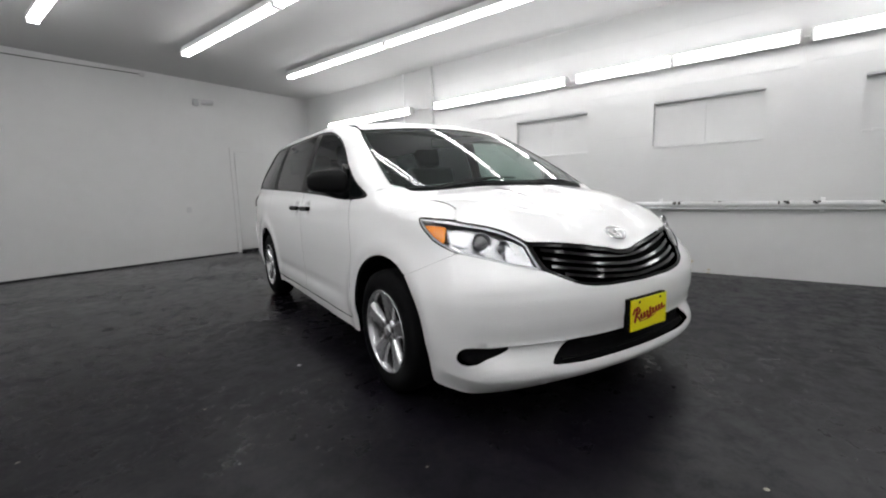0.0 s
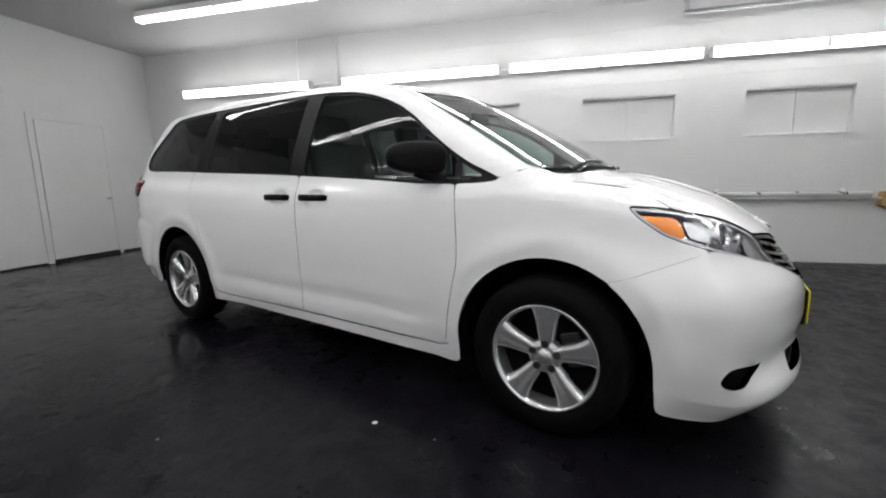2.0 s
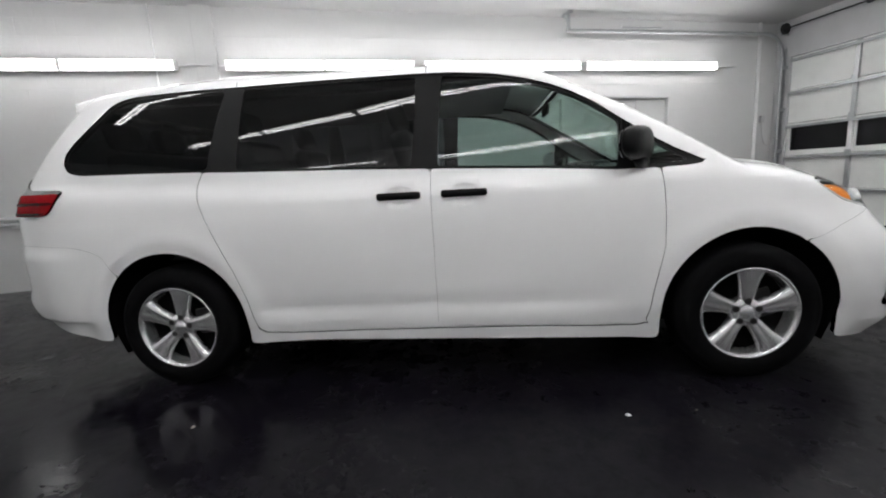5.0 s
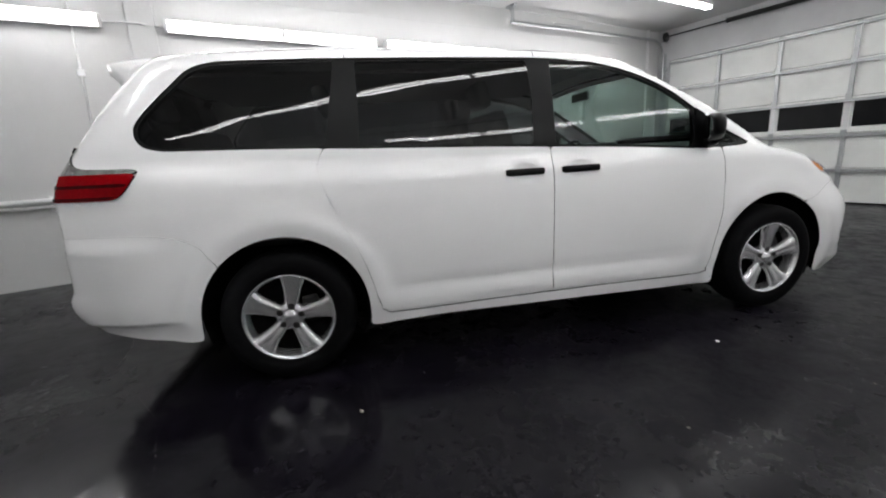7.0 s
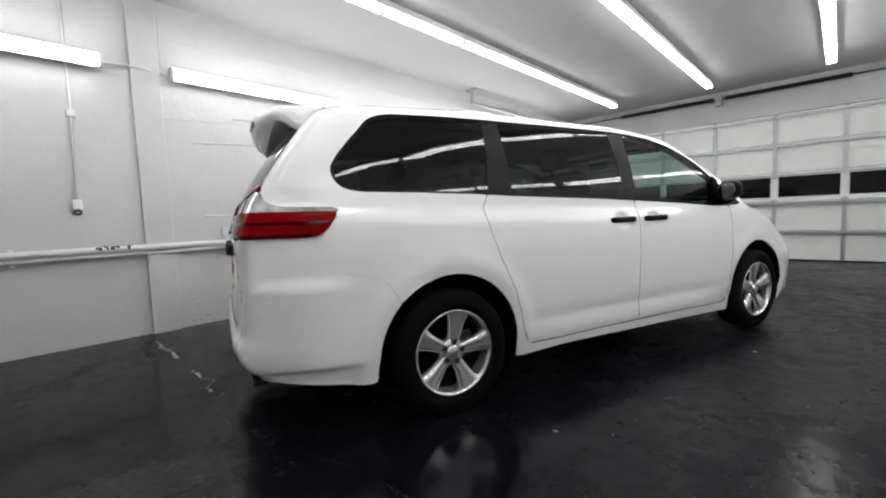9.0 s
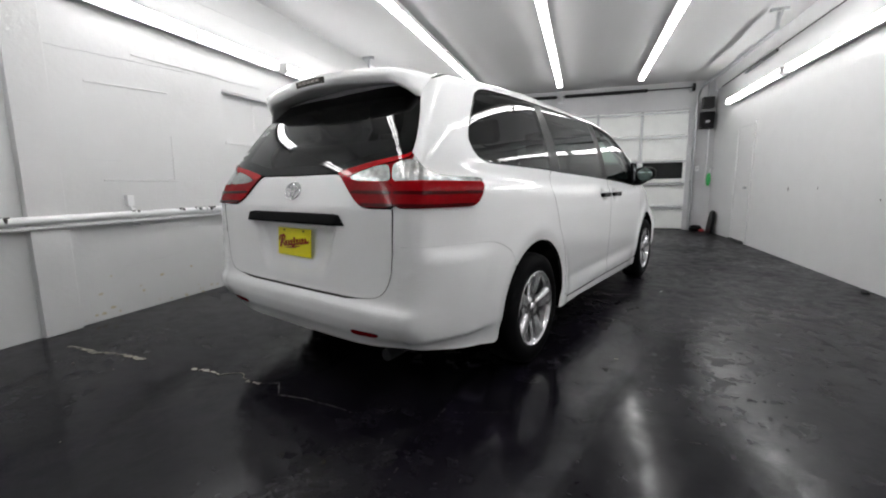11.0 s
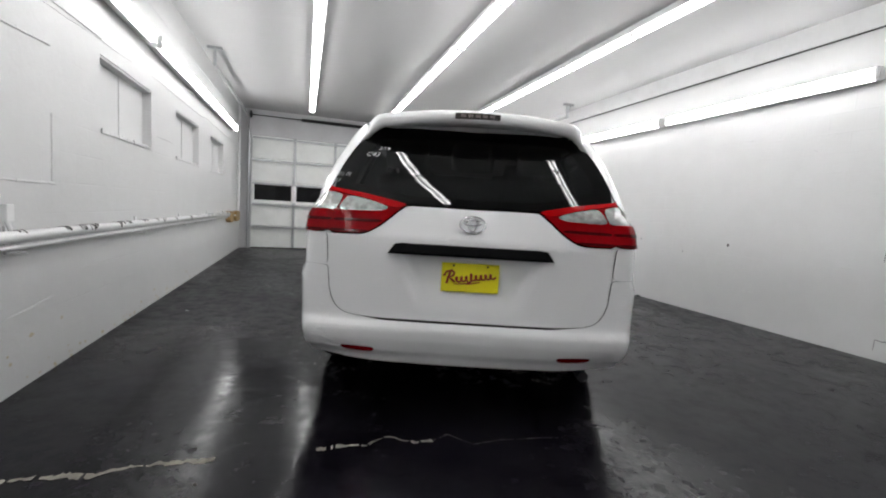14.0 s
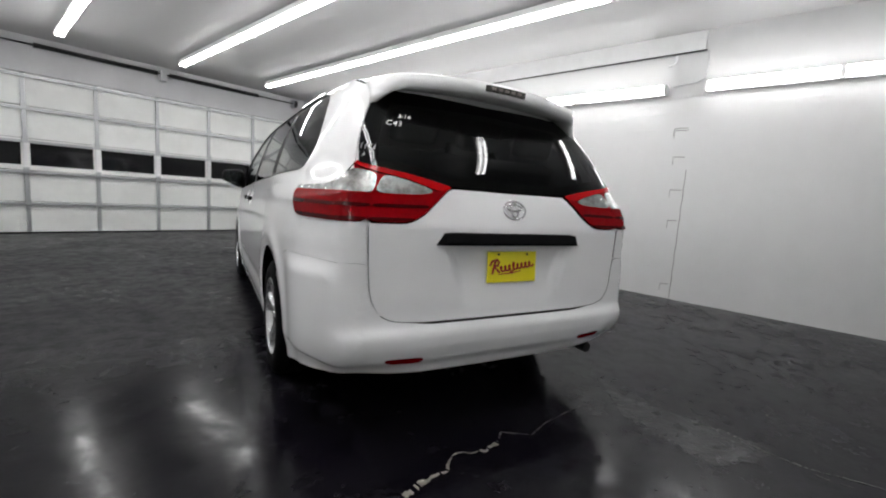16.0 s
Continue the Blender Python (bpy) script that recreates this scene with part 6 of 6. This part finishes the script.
opener = thing("door_opener", "black wall-mounted garage door opener with a smaller box above", "door opener")
part("motor_box", box(3.64, 6.88, 2.30, 3.90, 7.09, 2.66, 0.02), BLACK_PLASTIC, opener)
part("upper_box", box(3.66, 6.90, 2.74, 3.88, 7.09, 2.98, 0.015), BLACK_STEEL, opener)
part("lens", box(3.72, 6.872, 2.42, 3.80, 6.882, 2.47, 0.004), TRIM_WHITE, opener)
part("feed_pipe", tube([(3.77, 7.04, 2.98), (3.77, 7.04, TOP)], 0.018, 8), GALV, opener)
part("lower_pipe", tube([(3.84, 7.05, 2.30), (3.84, 7.05, 1.05)], 0.014, 8), TRIM_WHITE, opener)

sw = thing("wall_switch", "small white push-button box beside the garage door", "switch")
part("box", box(3.62, 7.06, 1.36, 3.70, 7.10, 1.48, 0.006), TRIM_WHITE, sw)
part("button", box(3.645, 7.054, 1.41, 3.675, 7.061, 1.44, 0.003), HEADER_GREY, sw)

duster = thing("green_duster", "green hand brush hanging on the wall", "brush")
bm = bmesh.new()
bmesh.ops.create_icosphere(bm, subdivisions=3, radius=1.0)
rng = random.Random(6)
for v in bm.verts:
    v.co = Vector((3.875 + 0.045 * v.co.x, 6.93 + 0.045 * v.co.y, 1.17 + 0.15 * v.co.z)) + Vector([rng.uniform(-0.008, 0.008) for _ in range(3)])
part("bristles", bm, GREEN_PLASTIC, duster)
part("handle", tube([(3.90, 6.96, 1.31), (3.915, 6.975, 1.42)], 0.012, 8), TRIM_WHITE, duster)
part("hook", tube([(3.91, 6.97, 1.41), (3.965, 6.97, 1.42)], 0.006, 6), GALV, duster)

mat_roll = thing("leaning_mat", "black rubber mat leaning in the corner", "mat")
bm = bmesh.new()
add_prism(bm, [(6.35, 0.0), (6.68, 0.0), (6.70, 0.20), (6.66, 0.42), (6.56, 0.50), (6.44, 0.47), (6.36, 0.30)], "X", 3.83, 3.885)
bm.transform(Matrix.Translation((3.83, 0, 0)) @ Matrix.Rotation(radians(7), 4, "Y") @ Matrix.Translation((-3.83, 0, 0)))
part("sheet", bm, BLACK_PLASTIC, mat_roll)
bag = thing("small_bag", "small black and red bundle on the floor", "bag")
bm = bmesh.new()
bmesh.ops.create_icosphere(bm, subdivisions=3, radius=1.0)
rng = random.Random(2)
for v in bm.verts:
    k = 1 + rng.uniform(-0.08, 0.08)
    v.co = Vector((3.66 + 0.13 * v.co.x * k, 6.80 + 0.11 * v.co.y * k, max(0.0, 0.07 + 0.08 * v.co.z * k)))
part("bundle", bm, BLACK_PLASTIC, bag)
bm = bmesh.new()
bmesh.ops.create_icosphere(bm, subdivisions=2, radius=1.0)
for v in bm.verts:
    v.co = Vector((3.77 + 0.06 * v.co.x, 6.74 + 0.05 * v.co.y, max(0.0, 0.03 + 0.045 * v.co.z)))
part("cloth", bm, RED_CLOTH, bag, "red cloth")

# ---- south wall ----
door_s = thing("door_3", "white painted flush door, closed, in a plain frame", "door", kind="structure")
part("leaf", box(-1.80, SOUTH + 0.004, 0.06, -0.86, SOUTH + 0.022, 2.06, 0.004), WALL_WHITE, door_s)
bm = box(-1.89, SOUTH + 0.001, 0.0, -1.81, SOUTH + 0.016, 2.15, 0.004)
add_box(bm, -0.85, SOUTH + 0.001, 0.0, -0.77, SOUTH + 0.016, 2.15, 0.004)
add_box(bm, -1.81, SOUTH + 0.001, 2.07, -0.85, SOUTH + 0.016, 2.15, 0.004)
part("door_frame", bm, WALL_WHITE, door_s)
part("knob", tube([(-1.745, SOUTH + 0.02, 0.92), (-1.745, SOUTH + 0.05, 0.92), (-1.745, SOUTH + 0.085, 0.92)], [0.012, 0.014, 0.03], 12), GALV, door_s)
part("threshold", box(-1.81, SOUTH + 0.002, 0.0, -0.85, SOUTH + 0.05, 0.05, 0.004), BLACK_STEEL, door_s)
bm = box(WEST, SOUTH + 0.001, 0.0, -1.90, SOUTH + 0.012, 0.035)
add_box(bm, -0.76, SOUTH + 0.001, 0.0, EAST, SOUTH + 0.010, 0.022)
structure("baseboard", bm, BLACK_STEEL, "thin dark gap strip along the foot of the wall", "baseboard")
cctv = thing("wall_camera", "small grey camera on a wall bracket below the ceiling", "camera")
part("bracket", tube([(-0.22, SOUTH + 0.03, 2.98), (-0.25, SOUTH + 0.10, 2.985), (-0.33, SOUTH + 0.15, 2.97)], 0.014, 8), HEADER_GREY, cctv)
bm = bmesh.new()
add_lathe(bm, [(-0.10, 0.0005), (-0.10, 0.045), (0.09, 0.048), (0.11, 0.042), (0.11, 0.032), (0.09, 0.0005)], "Y", 20)
bm.transform(Matrix.Translation((-0.36, SOUTH + 0.17, 2.955)) @ Matrix.Rotation(radians(50), 4, "Z"))
part("body", bm, HEADER_GREY, cctv)
part("base_plate", box(-0.26, SOUTH + 0.0, 2.90, -0.16, SOUTH + 0.05, 3.02, 0.012), GALV, cctv)
out = thing("wall_outlet", "small white socket plate on the wall", "socket")
part("plate", box(0.05, SOUTH + 0.0, 0.88, 0.13, SOUTH + 0.010, 0.99, 0.004), HEADER_GREY, out)
cable = thing("ceiling_cable", "thin dark cable along the wall top ending in a box", "cable")
part("cable", tube([(EAST - 0.02, SOUTH + 0.008, 3.25), (2.0, SOUTH + 0.008, 3.27), (0.66, SOUTH + 0.008, 3.305)], 0.007, 6), BLACK_STEEL, cable)
part("box", box(0.58, SOUTH, 3.27, 0.66, SOUTH + 0.03, 3.33, 0.005), HEADER_GREY, cable)

# ---- marks and litter on the floor ----
rng = random.Random(21)


def chip_line(points, width, density, name, label):
    """A ragged line of chipped paint in which bare concrete shows."""
    bm = bmesh.new()
    sway, swell, last = 0.0, 0.7, None
    for (x0, y0), (x1, y1) in zip(points, points[1:]):
        d = Vector((x1 - x0, y1 - y0, 0))
        n = max(2, int(d.length / 0.011))
        side = Vector((-d.y, d.x, 0)).normalized()
        for k in range(n):
            sway = 0.86 * sway + rng.uniform(-0.22, 0.22) * width
            swell = min(1.0, max(0.0, swell + rng.uniform(-0.22, 0.22) + 0.10 * (density - swell)))
            c = Vector((x0, y0, 0.0018)) + d * (k / n) + side * sway
            w = width * (0.10 + swell ** 1.5)
            row = (bm.verts.new(c - side * w * rng.uniform(0.35, 0.6)), bm.verts.new(c + side * 0.02 * w), bm.verts.new(c + side * w * rng.uniform(0.35, 0.6)))
            if last and rng.random() < density * 1.2:
                bm.faces.new((last[0], row[0], row[1], last[1]))
                bm.faces.new((last[1], row[1], row[2], last[2]))
            last = row
    return tagged(new(name, mesh_from(name, bm, CHIP_WHITE if density > 0.7 else CRACK_GREY)), label, "floor mark", "", "structure")


chip_line([(-2.29, -2.20), (-2.0, -2.225), (-1.75, -2.20), (-1.52, -2.215)], 0.036, 0.78, "floor_chip_line", "strip of chipped floor paint showing pale concrete")
chip_line([(-1.10, -2.235), (-0.88, -2.25), (-0.76, -2.20), (-0.62, -2.285), (-0.53, -2.275)], 0.032, 0.72, "floor_chip_line", "ragged chip in the floor paint showing pale concrete")
chip_line([(-0.53, -2.275), (-0.44, -2.24), (-0.35, -2.36), (-0.2, -2.35), (-0.01, -2.37), (0.13, -2.40)], 0.008, 0.7, "floor_crack", "thin pale crack in the floor paint")
chip_line([(0.13, -2.40), (0.45, -2.30), (0.87, -2.17), (1.0, -2.15), (1.35, -2.14), (1.45, -2.18), (1.8, -2.18)], 0.006, 0.28, "floor_crack", "thin pale crack along a joint in the floor")
chip_line([(0.57, -2.12), (0.54, -2.35), (0.52, -2.64), (0.51, -2.90), (0.55, -3.05), (0.58, -3.2)], 0.007, 0.28, "floor_crack", "thin pale crack along a joint in the floor")
chip_line([(0.37, -2.98), (0.38, -3.2), (0.35, -3.45), (0.37, -3.6)], 0.012, 0.35, "floor_crack", "scraped pale line in the floor paint")
chip_line([(0.44, -2.90), (0.47, -3.05), (0.40, -3.25), (0.39, -3.40), (0.46, -3.66)], 0.016, 0.55, "floor_crack", "scraped pale line in the floor paint")
bm = bmesh.new()
last = None
for k in range(60):
    y = -2.40 - 0.85 * k / 59
    full = min(1.0, 4 * k / 59, 4 * (59 - k) / 59 + 0.2)
    right = 0.475 + rng.uniform(-0.012, 0.012)
    left = right - full * (0.22 + 0.24 * k / 59 + rng.uniform(-0.03, 0.03))
    row = [bm.verts.new((left + (right - left) * j / 6, y, 0.0009)) for j in range(7)]
    if last:
        for j in range(6):
            bm.faces.new((last[j], last[j + 1], row[j + 1], row[j]))
    last = row
bmesh.ops.recalc_face_normals(bm, faces=bm.faces)
if bm.faces[0].normal.z < 0:
    bmesh.ops.reverse_faces(bm, faces=bm.faces)
structure("worn_floor_strip", bm, FLOOR_WORN, "scraped strip of floor paint beside a joint", "floor mark")
specks = [(1.985, 0.61, 0.016), (2.05, 0.915, 0.008), (1.418, -1.333, 0.013), (2.30, 1.98, 0.008), (2.32, -0.27, 0.010), (2.62, 0.70, 0.008), (1.68, 3.08, 0.012), (-0.15, 3.41, 0.010), (3.31, 0.50, 0.010),
          (2.78, 1.97, 0.016), (-1.93, -2.40, 0.010), (-1.57, -2.39, 0.008), (-1.0, -3.0, 0.006), (0.9, -3.2, 0.007), (2.6, -2.2, 0.009), (-2.2, -0.6, 0.012), (-2.3, 0.6, 0.016), (-2.1, 1.3, 0.012)]
for x, y, r0 in specks:
    bm = bmesh.new()
    n = 8
    c = bm.verts.new((0, 0, 0.35 * r0))
    ring = [bm.verts.new((r0 * rng.uniform(0.6, 1.4) * math.cos(2 * math.pi * k / n), r0 * rng.uniform(0.4, 1.0) * math.sin(2 * math.pi * k / n), 0.0)) for k in range(n)]
    for k in range(n):
        bm.faces.new((c, ring[k], ring[(k + 1) % n]))
    ob = new("paint_chip", mesh_from("paint_chip", bm, CHIP_WHITE if r0 < 0.015 else TRIM_WHITE))
    ob.location = (x, y, 0.001)
    tagged(ob, "pale chip of debris lying on the dark floor", "debris", "chips scattered on the floor")

bm = bmesh.new()
bmesh.ops.create_icosphere(bm, subdivisions=2, radius=0.035, matrix=Matrix.Diagonal((1.0, 1.5, 0.7, 1)))
for v in bm.verts:
    v.co *= rng.uniform(0.7, 1.15)
    v.co.z = max(v.co.z, -0.012)
clod = new("dirt_clod", mesh_from("dirt_clod", bm, BLACK_STEEL))
clod.location = (EAST - 0.06, 1.05, 0.013)
tagged(clod, "small dark clod of dirt at the foot of the wall", "debris")

# marker writing on the rear window, as unreadable strokes
mark = thing("marker_writing", "faint white marker scribble on the rear window", "writing", van.matrix_basis.copy())
rng = random.Random(5)
for text, x0, z0, size in (("3/14", -0.66, 1.487, 0.036), ("C43", -0.692, 1.445, 0.046)):
    font = bpy.data.curves.new("marker_text", "FONT")
    font.body, font.size, font.extrude, font.offset, font.shear = text, size, 0.0004, -0.0002, 0.3
    pen = new("pen", font)
    me = bpy.data.meshes.new_from_object(pen)
    bpy.data.objects.remove(pen)
    me.materials.append(PEN_WHITE)
    pts = []
    for dx, dz in ((0.0, 0.0), (0.09, 0.0), (0.0, 0.04)):
        uv = to_uv([np.array([x0 + dx, -2.35, z0 + dz])], "round")
        q = shoot(*round_rays(np.array([[2 * REAR_U - uv[0][0], z0 + dz]])))[0]
        pts.append(Vector((-q[0], q[1], q[2])))
    along, upward = (pts[1] - pts[0]).normalized(), (pts[2] - pts[0]).normalized()
    facing = along.cross(upward).normalized()
    m = Matrix((along, facing.cross(along), facing)).transposed().to_4x4()
    m.translation = pts[0] + facing * 0.0035
    ob = new("text", me)
    ob.parent, ob.matrix_basis = mark, m
for x0, z0, n, h in ((-0.755, 1.325, 5, 0.018), (-0.735, 1.288, 3, 0.018)):
    bm = bmesh.new()
    for k in range(n):
        x = x0 + 0.026 * k
        pts = []
        for j in range(5):
            px, pz = x + 0.016 * rng.random(), z0 + h * (j / 4) + rng.uniform(-0.003, 0.003)
            uv = to_uv([np.array([px, -2.35, pz])], "round")
            q = shoot(*round_rays(np.array([[2 * REAR_U - uv[0][0], pz]])))[0]
            pts.append((-q[0], q[1] - 0.002, pz))
        add_tube(bm, pts, 0.0016, 5)
    part("stroke", bm, PEN_WHITE, mark)
